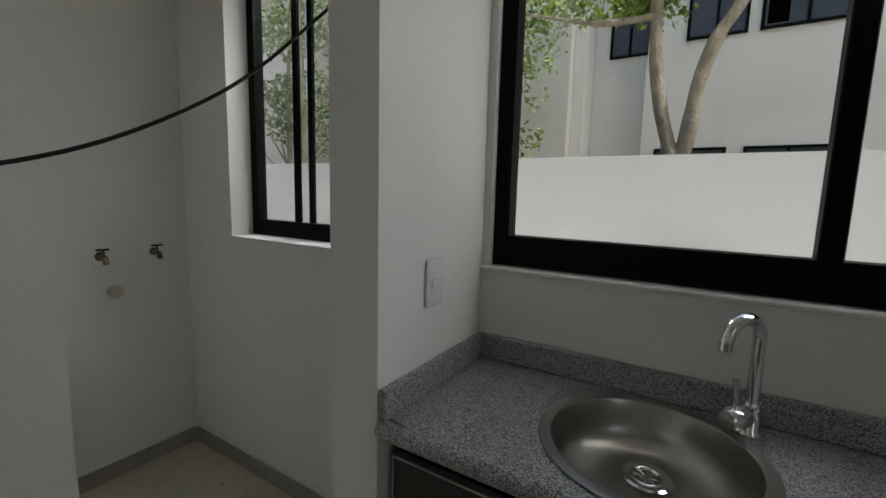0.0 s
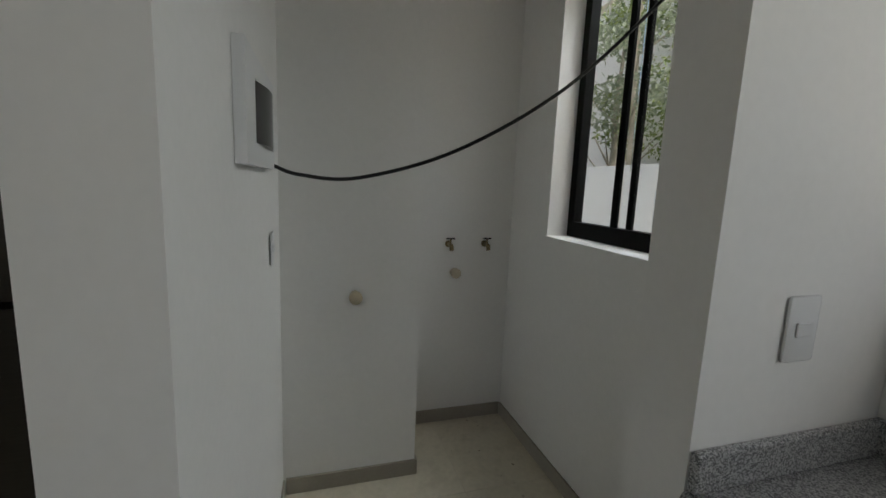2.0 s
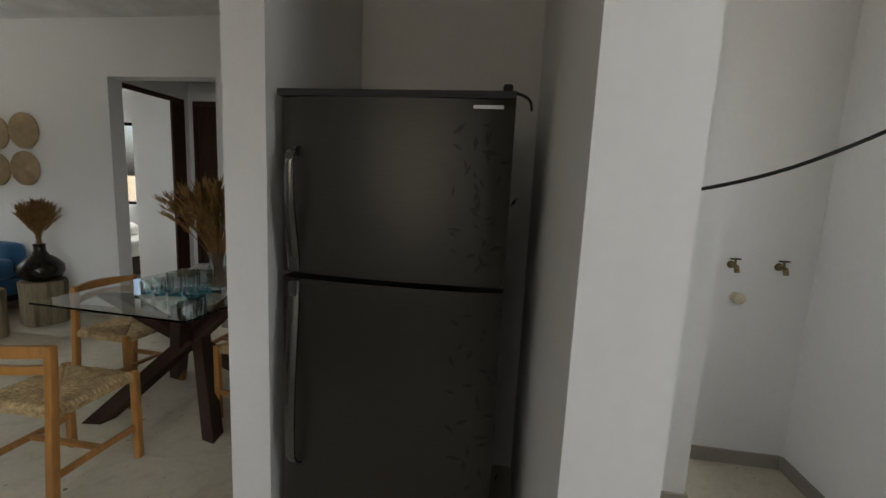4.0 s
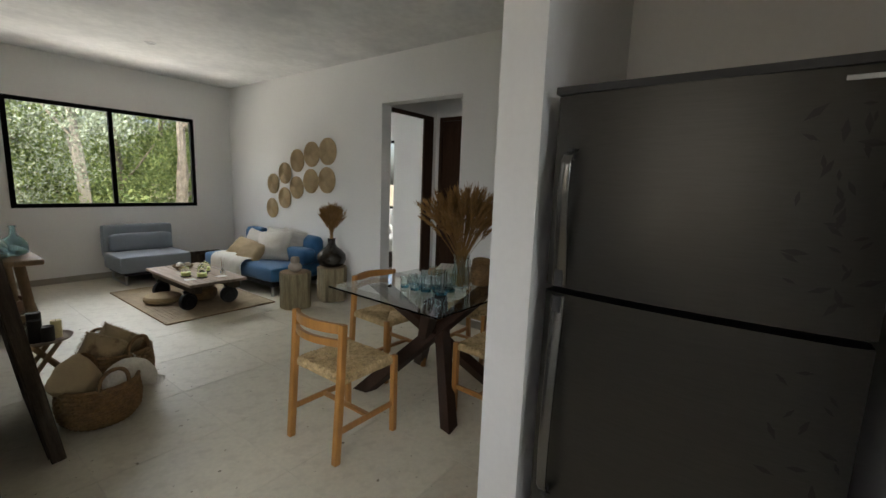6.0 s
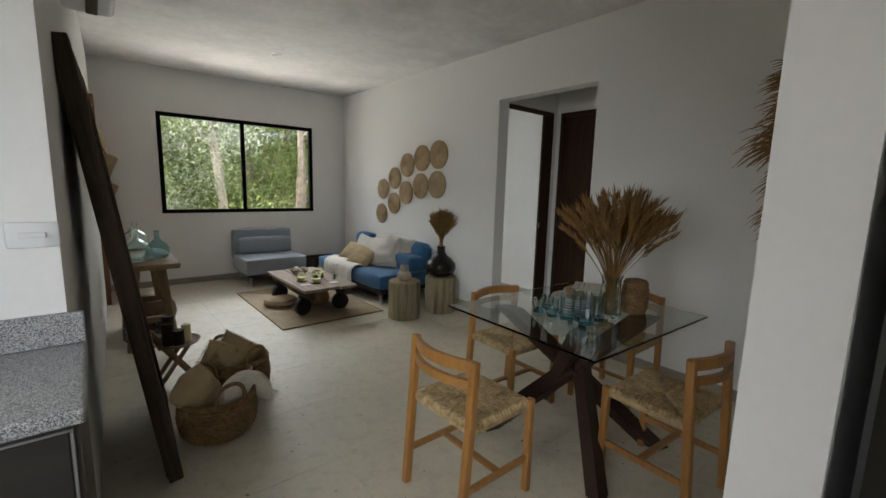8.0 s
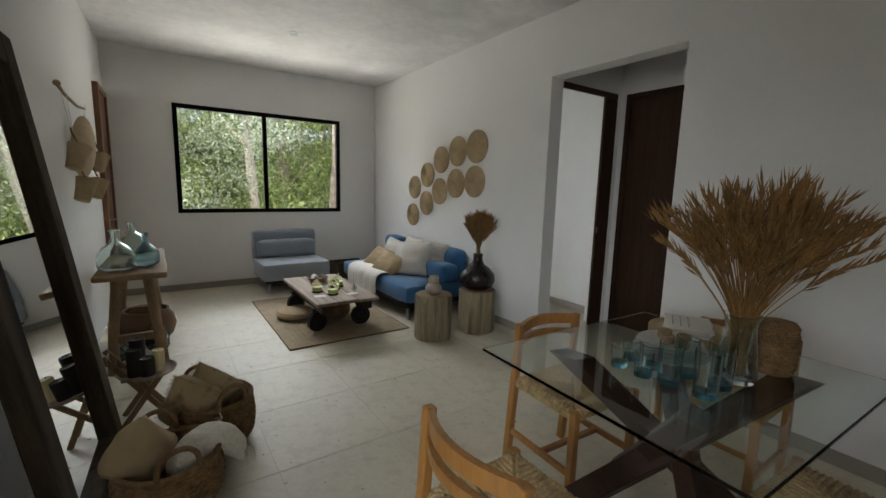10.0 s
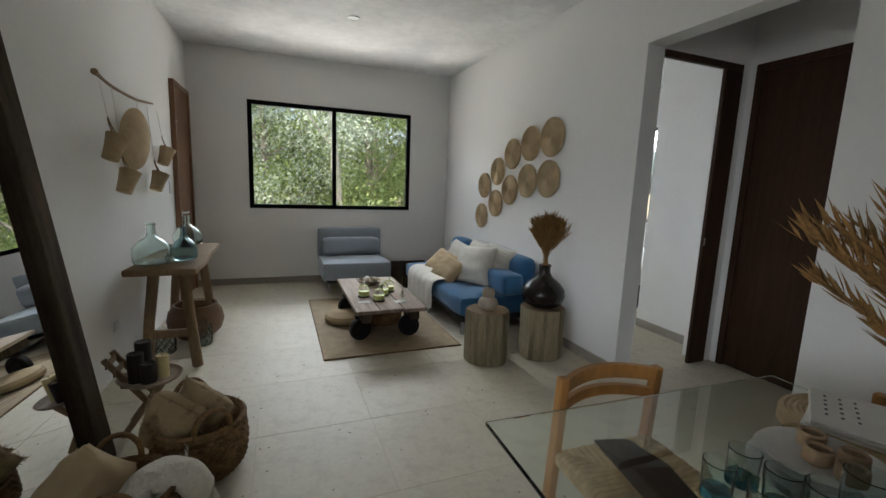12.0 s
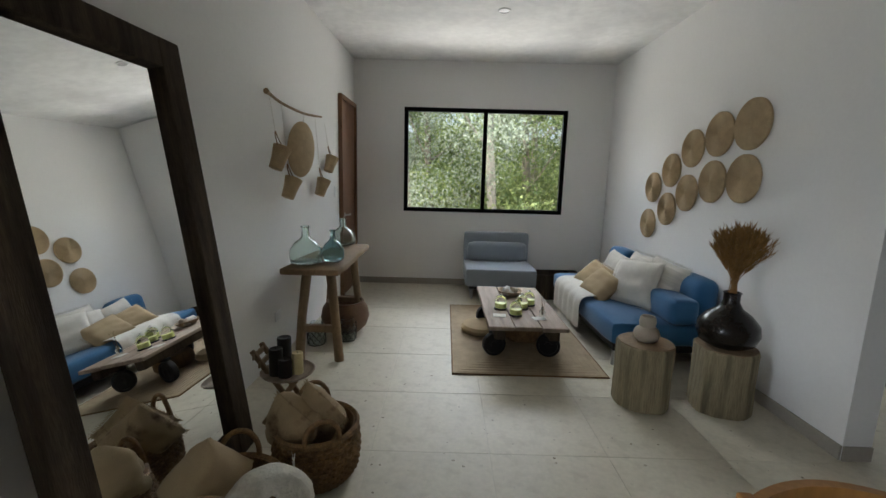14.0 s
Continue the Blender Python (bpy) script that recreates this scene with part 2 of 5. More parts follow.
EXTWALL = node_mat("exterior_render", (0.74, 0.74, 0.73), 0.9, var=0.05, scale=0.8, fine=20, bump=0.2, dist=0.01, dark=(0.60, 0.60, 0.58), dark_amount=0.35, dark_scale=0.7)
# Exterior render again, darkened in colour to offset too much light on it.
EXTWALL_DIM = node_mat("exterior_render_dimmed", (0.44, 0.455, 0.465), 0.9, var=0.05, scale=0.8, fine=20, bump=0.2, dist=0.01, dark=(0.42, 0.43, 0.43), dark_amount=0.35, dark_scale=0.7)
# Pale colour of the ground slabs added to reflect sunlight.
BOUNCEGROUND = node_mat("pale_bounce_ground", (0.66, 0.63, 0.57), 0.95, var=0.2, scale=3, fine=60, bump=0.4, dist=0.01)
SOIL = node_mat("leaf_litter", (0.16, 0.13, 0.08), 0.95, var=0.4, scale=2, fine=20, bump=0.4, dist=0.03)
TRUNK = node_mat("tree_bark", (0.21, 0.18, 0.14), 0.9, var=0.5, scale=9, fine=45, stretch=(1, 1, 0.6), bump=0.7, dist=0.03, dark=(0.09, 0.07, 0.05), dark_amount=0.7, dark_scale=7)
PALETRUNK = node_mat("pale_bark", (0.27, 0.245, 0.20), 0.9, var=0.25, scale=4, fine=30, bump=0.4, dist=0.02)
LEAF = leaf_mat("fresh_leaves", (0.09, 0.16, 0.03), (0.26, 0.34, 0.06))
FOREST = leaf_mat("forest_leaves", (0.09, 0.13, 0.045), (0.25, 0.30, 0.10), 0.5)
FORESTB = leaf_mat("silvery_leaves", (0.15, 0.18, 0.12), (0.33, 0.37, 0.27), 0.5)
PANE = glass_mat("clear_pane", (0.97, 0.99, 0.98), ior=1.1)
TABLEGLASS = glass_mat("table_glass", (0.90, 0.965, 0.94))
GLASS = glass_mat("clear_glass", (0.86, 0.93, 0.92))
TEALGLASS = glass_mat("teal_glass", (0.10, 0.40, 0.52))
BOTTLE = glass_mat("green_bottle_glass", (0.84, 0.93, 0.91))
BOTTLE_D = glass_mat("blue_bottle_glass", (0.52, 0.68, 0.71))
DOME = glass_mat("thin_clear_glass", (0.97, 0.99, 0.98), ior=1.25)
MIRROR = node_mat("mirror_silver", (0.88, 0.89, 0.88), 0.01, metal=1, var=0, bump=0)
FARGLASS = node_mat("dark_window_glass", (0.05, 0.06, 0.075), 0.08, var=0.3, scale=0.8, bump=0)
YELLOW = node_mat("yellow_cloth", (0.6, 0.38, 0.05), 0.8)


# ---- mesh helpers ----
def put(name, bm, material, parent=None, label="", smooth=False):
    me = bpy.data.meshes.new(name)
    bmesh.ops.recalc_face_normals(bm, faces=bm.faces)
    bm.to_mesh(me)
    bm.free()
    me.materials.append(material)
    if smooth:
        me.shade_smooth()
        me.set_sharp_from_angle(angle=radians(40))
    ob = new(name, me)
    if parent:
        ob.parent = parent
    if label:
        ob["label"] = label
    return ob


def part(name, bm, material, parent, label="", smooth=False):
    return put(name, bm, material, parent, label, smooth)


def thing(name, m, label, category, group=""):
    ob = new(name)
    ob.empty_display_size = 0.05
    ob.matrix_world = m
    return tagged(ob, label, category, group)


def structure(name, bm, material, label="", smooth=False):
    return tagged(put(name, bm, material, None, "", smooth), label, "", "", "structure")


def box(bm, x0, x1, y0, y1, z0, z1, m=None):
    v = [bm.verts.new((x, y, z)) for x in (x0, x1) for y in (y0, y1) for z in (z0, z1)]
    if m:
        for p in v:
            p.co = m @ p.co
    for f in ((0, 1, 3, 2), (4, 6, 7, 5), (0, 4, 5, 1), (2, 3, 7, 6), (0, 2, 6, 4), (1, 5, 7, 3)):
        bm.faces.new([v[i] for i in f])
    return bm


def bbox(x0, x1, y0, y1, z0, z1, r=0.006, seg=2, m=None):
    bm = bmesh.new()
    box(bm, x0, x1, y0, y1, z0, z1)
    bmesh.ops.bevel(bm, geom=list(bm.edges), offset=r, segments=seg, profile=0.5, affect="EDGES")
    if m:
        bm.transform(m)
    return bm


def boxes(*list_of):
    bm = bmesh.new()
    for b in list_of:
        box(bm, *b)
    return bm


def lathe(profile, n=32, wob=0.0, seed=0):
    """Turned shape from (radius, z) pairs; closed where the radius is 0."""
    bm = bmesh.new()
    rings = []
    for r, z in profile:
        if r < 1e-5:
            rings.append([bm.verts.new((0, 0, z))])
        else:
            ring = []
            for k in range(n):
                a = 2 * math.pi * k / n
                q = r * (1 + wob * noise.noise((math.cos(a) * 1.5 + seed, math.sin(a) * 1.5, z * 2)))
                ring.append(bm.verts.new((q * math.cos(a), q * math.sin(a), z)))
            rings.append(ring)
    for a, b in zip(rings, rings[1:]):
        for k in range(n):
            k2 = (k + 1) % n
            if len(a) == 1 and len(b) > 1:
                bm.faces.new((a[0], b[k], b[k2]))
            elif len(b) == 1 and len(a) > 1:
                bm.faces.new((a[k], b[0], a[k2]))
            elif len(a) > 1:
                bm.faces.new((a[k], b[k], b[k2], a[k2]))
    return bm


def tube(points, radii, n=8, bm=None, close=True):
    bm = bm or bmesh.new()
    pts = [Vector(p) for p in points]
    if not isinstance(radii, (list, tuple)):
        radii = [radii] * len(pts)
    rings, up = [], None
    for i, p in enumerate(pts):
        d = (pts[min(i + 1, len(pts) - 1)] - pts[max(i - 1, 0)]).normalized()
        if up is None:
            up = d.orthogonal().normalized()
        up = (up - d * up.dot(d)).normalized()
        side = d.cross(up)
        rings.append([bm.verts.new(p + radii[i] * (math.cos(2 * math.pi * k / n) * up + math.sin(2 * math.pi * k / n) * side)) for k in range(n)])
    for a, b in zip(rings, rings[1:]):
        for k in range(n):
            bm.faces.new((a[k], a[(k + 1) % n], b[(k + 1) % n], b[k]))
    if close:
        bm.faces.new(rings[0][::-1])
        bm.faces.new(rings[-1])
    return bm


def smooth_path(ctrl, n=8):
    """Catmull-Rom points through the given ones."""
    c = [Vector(p) for p in ctrl]
    c = [2 * c[0] - c[1], *c, 2 * c[-1] - c[-2]]
    out = []
    for i in range(1, len(c) - 2):
        for k in range(n):
            t = k / n
            a, b, d, e = c[i - 1], c[i], c[i + 1], c[i + 2]
            out.append(0.5 * (2 * b + (d - a) * t + (2 * a - 5 * b + 4 * d - e) * t * t + (3 * b - a - 3 * d + e) * t ** 3))
    out.append(c[-2])
    return out


def pillow_bm(w, h, t, seed=0, n=18, wrinkle=0.012):
    """Stuffed cushion in the xz plane, thick along y, with pinched corners."""
    bm = bmesh.new()
    grid = {}
    for s in (-1, 1):
        for i in range(n + 1):
            for j in range(n + 1):
                u, v = 2 * i / n - 1, 2 * j / n - 1
                edge = i in (0, n) or j in (0, n)
                if s == 1 and edge:
                    grid[s, i, j] = grid[-1, i, j]
                    continue
                pu = 1 - 0.07 * (1 - v * v)
                pv = 1 - 0.07 * (1 - u * u)
                d = ((1 - u ** 4) * (1 - v ** 4)) ** 0.6
                wr = wrinkle * noise.noise((u * 2.2 + seed, v * 2.2, s * 3.1)) * (0.4 + d)
                grid[s, i, j] = bm.verts.new((u * w / 2 * pv ** -1 * 0.97 * pu, s * t / 2 * d + wr, v * h / 2 * pu ** -1 * 0.97 * pv))
        for i in range(n):
            for j in range(n):
                q = [grid[s, i, j], grid[s, i + 1, j], grid[s, i + 1, j + 1], grid[s, i, j + 1]]
                bm.faces.new(q if s == -1 else q[::-1])
    return bm


def fringe_bm(w, h, length=0.02, step=0.008, sides="lrtb"):
    """Short threads round the edge of a cushion or the hem of a cloth, in the xz plane."""
    bm = bmesh.new()
    rnd = random.Random(4)

    def thread(p, d):
        p, d = Vector(p), Vector(d)
        q = p + d * length * rnd.uniform(0.7, 1.1) + Vector((rnd.uniform(-0.004, 0.004), rnd.uniform(-0.006, 0.006), rnd.uniform(-0.004, 0.004)))
        o = Vector((0, 0.0015, 0))
        s = d.cross(Vector((0, 1, 0))) * 0.0022
        a = [bm.verts.new(x) for x in (p - s, p + s, q)]
        b = [bm.verts.new(x + o) for x in (p - s, p + s, q)]
        bm.faces.new(a)
        bm.faces.new(b[::-1])
        for k in range(3):
            bm.faces.new((a[k], b[k], b[(k + 1) % 3], a[(k + 1) % 3]))
    k = -w / 2
    while k < w / 2:
        if "t" in sides:
            thread((k, 0, h / 2 - 0.01), (0, 0, 1))
        if "b" in sides:
            thread((k, 0, -h / 2 + 0.01), (0, 0, -1))
        k += step
    k = -h / 2
    while k < h / 2:
        if "l" in sides:
            thread((-w / 2 + 0.01, 0, k), (-1, 0, 0))
        if "r" in sides:
            thread((w / 2 - 0.01, 0, k), (1, 0, 0))
        k += step
    return bm


# ---- the rooms ----
H = 2.83
structure("wall_north", boxes(
    (-1.70, -1.14, 2.17, 2.32, 0, H), (-1.14, -0.365, 2.17, 2.32, 0, 1.205), (-1.14, -0.365, 2.17, 2.32, 2.45, H),
    (-0.365, 0.25, 2.17, 2.32, 0, H), (0.25, 1.85, 2.17, 2.32, 0, 1.215), (0.25, 1.85, 2.17, 2.32, 2.45, H),
    (1.85, 2.75, 2.17, 2.32, 0, H)), PLASTER)
structure("wall_pier", boxes((0.08, 0.225, 1.667, 2.17, 0, H)), PLASTER)
structure("wall_laundry_west", boxes((-1.70, -1.555, 1.506, 2.17, 0, H), (-1.70, -1.122, 0.887, 1.506, 0, H)), PLASTER)
bm = bmesh.new()
vs = [bm.verts.new((x, y, z)) for z in (0, H) for x, y in ((-1.70, 0.715), (0.17, 0.715), (0.17, 0.866), (-1.122, 0.89), (-1.70, 0.886))]
bm.faces.new(vs[:5][::-1])
bm.faces.new(vs[5:])
for k in range(5):
    bm.faces.new((vs[k], vs[(k + 1) % 5], vs[5 + (k + 1) % 5], vs[5 + k]))
structure("wall_fridge_fin", bm, PLASTER)
structure("wall_fridge_back", boxes((-1.40, -1.25, -0.14, 0.715, 0, H)), PLASTER)
structure("wall_fridge_stub", boxes((-2.74, -0.42, -0.285, -0.14, 0, H)), PLASTER)
structure("wall_west", boxes(
    (-2.89, -2.74, -2.045, -0.14, 0, H), (-2.89, -2.74, -3.154, -2.045, 2.315, H), (-2.89, -2.74, -6.65, -3.154, 0, H)), PLASTER)
structure("wall_south", boxes(
    (-2.89, -2.18, -6.80, -6.65, 0, H), (-2.18, -0.125, -6.80, -6.65, 0, 0.97), (-2.18, -0.125, -6.80, -6.65, 2.275, H),
    (-0.125, 0.70, -6.80, -6.65, 0, H)), PLASTER)


def left_x(y):
    """Face of the long east wall, which runs slightly askew."""
    return 0.645 + (y + 1.75) * 0.135 / 4.9


bm = bmesh.new()
vs = [bm.verts.new((x, y, z)) for z in (0, H) for x, y in ((0.645, -1.75), (0.51, -6.65), (0.75, -6.65), (0.75, -1.75))]
for f in ((0, 1, 2, 3), (4, 7, 6, 5), (0, 4, 5, 1), (1, 5, 6, 2), (2, 6, 7, 3), (3, 7, 4, 0)):
    bm.faces.new([vs[i] for i in f])
structure("wall_east", bm, PLASTER)
structure("wall_kitchen_south", boxes((0.75, 2.75, -1.90, -1.75, 0, H)), PLASTER)
# Closing wall; its gap is made up to let the east fill lamp in.
structure("wall_kitchen_east", boxes((2.60, 2.75, -1.75, -0.75, 0, H), (2.60, 2.75, -0.75, 0.45, 0, 1.05), (2.60, 2.75, -0.75, 0.45, 2.25, H), (2.60, 2.75, 0.45, 2.17, 0, H)), PLASTER)
# Unseen slab, added only to block sun from the east opening.
structure("sun_blocker_east", boxes((2.75, 4.1, -2.4, 2.32, H, H + 0.15)), PLASTER, "unseen slab added to keep the sun out of the east opening")
structure("wall_hall_south", boxes(
    (-3.62, -2.89, -3.30, -3.154, 2.30, H), (-3.75, -3.62, -3.30, -3.154, 0, H)), PLASTER)
structure("wall_hall_west", boxes((-3.90, -3.75, -3.30, -3.10, 0, H), (-3.90, -3.75, -3.10, -2.25, 2.30, H), (-3.90, -3.75, -2.25, -1.90, 0, H)), PLASTER)
structure("wall_hall_north", boxes((-3.75, -2.89, -2.045, -1.90, 0, H)), PLASTER)
structure("wall_bedroom_stub", boxes((-4.0, -3.85, -4.02, -3.30, 0, H), (-3.85, -3.75, -3.35, -3.30, 0, H)), PLASTER)
structure("wall_bedroom_north", boxes((-5.75, -4.0, -4.02, -3.87, 0, H)), PLASTER)
structure("wall_bedroom_west", boxes(
    (-5.75, -5.60, -4.60, -4.02, 0, H), (-5.75, -5.60, -6.3, -4.60, 0, 0.9), (-5.75, -5.60, -6.3, -4.60, 2.3, H), (-5.75, -5.60, -6.80, -6.3, 0, H)), PLASTER)
structure("wall_bedroom_south", boxes((-5.60, -2.89, -6.80, -6.65, 0, H)), PLASTER)
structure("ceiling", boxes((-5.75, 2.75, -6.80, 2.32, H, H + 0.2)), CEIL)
structure("floor", boxes((-5.75, 2.75, -6.80, 2.32, -0.2, -0.002)), GROUT, "pale stone tiled floor with thin grout joints")


def skirting(name, x0, x1, y0, y1):
    structure(name, bbox(x0, x1, y0, y1, 0, 0.08, 0.002, 1), BASE)


skirting("baseboard_laundry_north", -1.545, 0.08, 2.158, 2.17)
skirting("baseboard_laundry_west", -1.555, -1.543, 1.506, 2.158)
skirting("baseboard_bump_side", -1.543, -1.11, 1.506, 1.518)
skirting("baseboard_bump", -1.122, -1.11, 0.902, 1.506)
skirting("baseboard_fin", -1.11, 0.168, 0.86, 0.897)
skirting("baseboard_west_a", -2.74, -2.728, -6.638, -3.154)
skirting("baseboard_west_b", -2.74, -2.728, -2.045, -0.297)
skirting("baseboard_stub", -2.728, -0.42, -0.297, -0.285)
skirting("baseboard_south", -2.728, 0.50, -6.65, -6.638)
skirting("baseboard_jamb", -2.89, -2.74, -3.154, -3.142)
skirting("baseboard_bedroom", -3.85, -3.838, -4.02, -3.36)
skirting("baseboard_hall", -3.75, -3.738, -2.25, -2.045)


def window_unit(name, x0, x1, y0, y1, z0, z1, bars, rail, stile, label):
    """Sliding window of black aluminium; bars are the middle uprights (x, width, set back, depth)."""
    w = tagged(new(name), label, "window", "", "structure")
    t = (y0 + y1) / 2
    part("window_frame", boxes((x0, x1, y0, y1, z0, z0 + rail), (x0, x1, y0, y1, z1 - rail, z1), (x0, x0 + stile, y0, y1, z0 + rail, z1 - rail), (x1 - stile, x1, y0, y1, z0 + rail, z1 - rail)), BLACK, w)
    edges = [x0 + stile]
    for x, bw, back, deep in bars:
        part("mullion", bbox(x - bw / 2, x + bw / 2, y0 + back, y0 + back + deep, z0 + rail, z1 - rail, 0.003, 1), BLACK, w)
        edges += [x - bw / 2, x + bw / 2]
    edges.append(x1 - stile)
    for a, b in zip(edges[::2], edges[1::2]):
        g = part("pane", boxes((a, b, t - 0.002, t + 0.002, z0 + rail, z1 - rail)), PANE, w)
        g.visible_shadow = False
    return w


window_unit("window_1", 0.25, 1.85, 2.195, 2.25, 1.222, 2.45, [(1.053, 0.046, -0.008, 0.05)], 0.092, 0.05, "black aluminium sliding kitchen window over the sink")
window_unit("window_2", -1.14, -0.365, 2.285, 2.335, 1.212, 2.45, [(-0.805, 0.035, 0.004, 0.02), (-0.735, 0.032, 0.028, 0.02)], 0.075, 0.05, "narrow black aluminium sliding window in the laundry")
window_unit("window_3", -2.18, -0.125, -6.70, -6.645, 0.97, 2.275, [(-1.15, 0.05, 0.006, 0.05)], 0.05, 0.05, "wide black aluminium sliding window facing the trees")
window_unit("window_4", -1, 1, 0, 0.05, 0, 1.4, [(0, 0.04, 0, 0.045)], 0.05, 0.05, "bedroom window").matrix_world = pose(-5.67, -5.45, 0.9, 0, 0, 90) @ Matrix.Diagonal((0.85, 1, 1, 1))
structure("sill_kitchen", bbox(0.225, 1.9, 2.155, 2.197, 1.205, 1.2185, 0.004, 1), PLASTER)
structure("sill_laundry", bbox(-1.14, -0.365, 2.155, 2.29, 1.2055, 1.211, 0.002, 1), PLASTER)


def door_leaf(name, w, h, label, material, handle_side):
    """Closed flush door with a frame, in the xz plane, front towards -y."""
    d = tagged(new(name), label, "door", "", "structure")
    part("leaf", bbox(-w / 2 + 0.05, w / 2 - 0.05, -0.01, 0.03, 0.005, h - 0.05, 0.003, 1), material, d)
    part("door_frame", boxes((-w / 2, -w / 2 + 0.048, -0.03, 0.05, 0, h), (w / 2 - 0.048, w / 2, -0.03, 0.05, 0, h), (-w / 2 + 0.048, w / 2 - 0.048, -0.03, 0.05, h - 0.048, h)), material, d)
    x = handle_side * (w / 2 - 0.11)
    bmh = tube([(x, -0.012, 0.95), (x, -0.055, 0.95), (x - handle_side * 0.02, -0.06, 0.95), (x - handle_side * 0.11, -0.06, 0.95)], 0.009, 10)
    part("door_handle", bmh, SILVER, d, "satin metal lever handle", True)
    part("rose", lathe([(0, 0), (0.026, 0), (0.026, 0.01), (0, 0.01)], 20), SILVER, d).matrix_basis = pose(x, -0.011, 0.95, 90, 0, 0)
    return d


door_leaf("door_1", 0.85, 2.30, "closed dark walnut door in the small hall", WALNUT, 1).matrix_world = pose(-3.775, -2.675, 0, 0, 0, 90)
door_leaf("door_2", 0.70, 2.28, "closed brown wooden entrance door", TEAK, -1).matrix_world = pose(left_x(-6.27) - 0.012, -6.27, 0, 0, 0, -90 - 1.05)
d3 = tagged(new("door_3"), "dark walnut frame of the open bedroom doorway", "door frame", "", "structure")
part("jamb", bbox(-3.672, -3.488, -3.172, -3.142, 0, 2.25, 0.004, 1), WALNUT, d3)
part("jamb", bbox(-2.895, -2.865, -3.30, -3.16, 0, 2.25, 0.003, 1), WALNUT, d3)
part("head", bbox(-3.672, -2.892, -3.172, -3.142, 2.2505, 2.30, 0.004, 1), WALNUT, d3)
part("strike_plate", bbox(-3.50, -3.4865, -3.1415, -3.1395, 0.96, 1.02, 0.0005, 1), SILVER, d3, "small metal strike plate")


# ---- kitchen ----
def counter_run(name, m, x0, x1, depth, label, splash_left=False, doors=2, hole=None, end_panel=False):
    """Base cabinet units in local x, back at y=0, front at y=-depth."""
    w = (x1 - x0) / doors
    for k in range(doors):
        a = x0 + k * w
        c = thing("base_cabinet", m @ pose(a, 0, 0), "dark espresso laminate base cabinet under the granite worktop", "cabinet", "kitchen base cabinets")
        part("body", boxes((0.0, 0.018, -depth + 0.05, -0.01, 0.1, 0.86), (w - 0.019, w - 0.001, -depth + 0.05, -0.01, 0.1, 0.86), (0.018, w - 0.019, -depth + 0.05, -0.01, 0.1, 0.118), (0.018, w - 0.019, -0.028, -0.01, 0.118, 0.86)), GREYPANEL if end_panel else ESPRESSO, c)
        part("plinth", boxes((0.0, w - 0.001, -depth + 0.1, -depth + 0.115, 0, 0.099)), ESPRESSO, c)
        d = part("door", bbox(0.022, w - 0.02, -depth + 0.028, -depth + 0.048, 0.11, 0.83, 0.003, 1), ESPRESSO, c)
        part("edge_strip", boxes((0.014, 0.02, -depth + 0.026, -depth + 0.046, 0.11, 0.836), (0.02, w - 0.012, -depth + 0.026, -depth + 0.046, 0.832, 0.838), (w - 0.018, w - 0.012, -depth + 0.026, -depth + 0.046, 0.11, 0.83)), ALU, d, "thin pale edge strip")


GREYPANEL = node_mat("taupe_panel", (0.10, 0.09, 0.08), 0.5, var=0.1)
counter_run("kitchen", pose(0.0, 2.165, 0), 0.235, 1.835, 0.50, "", doors=2)
WZ = 0.923
sinkc = Vector((0.755, 1.915, WZ))
wt = thing("worktop", pose(0, 0, 0), "speckled grey granite worktop with a low upstand", "worktop")
bm = bmesh.new()
n = 48
X0, X1, Y0, Y1 = 0.2265, 1.84, 1.677, 2.169
ring_o, ring_i = [], []
for k in range(n):
    a = 2 * math.pi * k / n
    c, s_ = math.cos(a), math.sin(a)
    t = min(((X1 if c > 0 else X0) - sinkc.x) / c if abs(c) > 1e-6 else 99, ((Y1 if s_ > 0 else Y0) - sinkc.y) / s_ if abs(s_) > 1e-6 else 99)
    ring_o.append((sinkc.x + t * c, sinkc.y + t * s_))
    ring_i.append((sinkc.x + 0.200 * c, sinkc.y + 0.200 * s_))
for z in (WZ,):
    o = [bm.verts.new((*p, z)) for p in ring_o]
    i_ = [bm.verts.new((*p, z)) for p in ring_i]
    ib = [bm.verts.new((*p, z - 0.04)) for p in ring_i]
    for k in range(n):
        k2 = (k + 1) % n
        bm.faces.new((o[k], o[k2], i_[k2], i_[k]))
        bm.faces.new((i_[k], i_[k2], ib[k2], ib[k]))
for cx, cy in ((X0, Y0), (X1, Y0), (X0, Y1), (X1, Y1)):
    near = sorted(range(n), key=lambda k: (ring_o[k][0] - cx) ** 2 + (ring_o[k][1] - cy) ** 2)[:2]
    bm.verts.ensure_lookup_table()
    p = [(ring_o[k][0], ring_o[k][1], WZ) for k in near]
    vs = [bm.verts.new(q) for q in p] + [bm.verts.new((cx, cy, WZ))]
    bm.faces.new(vs)
bmesh.ops.remove_doubles(bm, verts=list(bm.verts), dist=0.0001)
part("slab_top", bm, GRANITE, wt)
part("front_edge", tube([(X0, Y0 + 0.0, WZ - 0.021), (X1, Y0 + 0.0, WZ - 0.021)], 0.0215, 16), GRANITE, wt, "rounded front edge", True)
part("upstand", bbox(X0, X1, 2.149, 2.169, WZ + 0.0005, 1.0, 0.004, 1), GRANITE, wt)
part("upstand", bbox(0.2255, 0.246, 1.667, 2.148, WZ + 0.0005, 1.0, 0.004, 1), GRANITE, wt)
sink = thing("sink", pose(*sinkc), "round brushed steel sink set into the worktop", "sink")
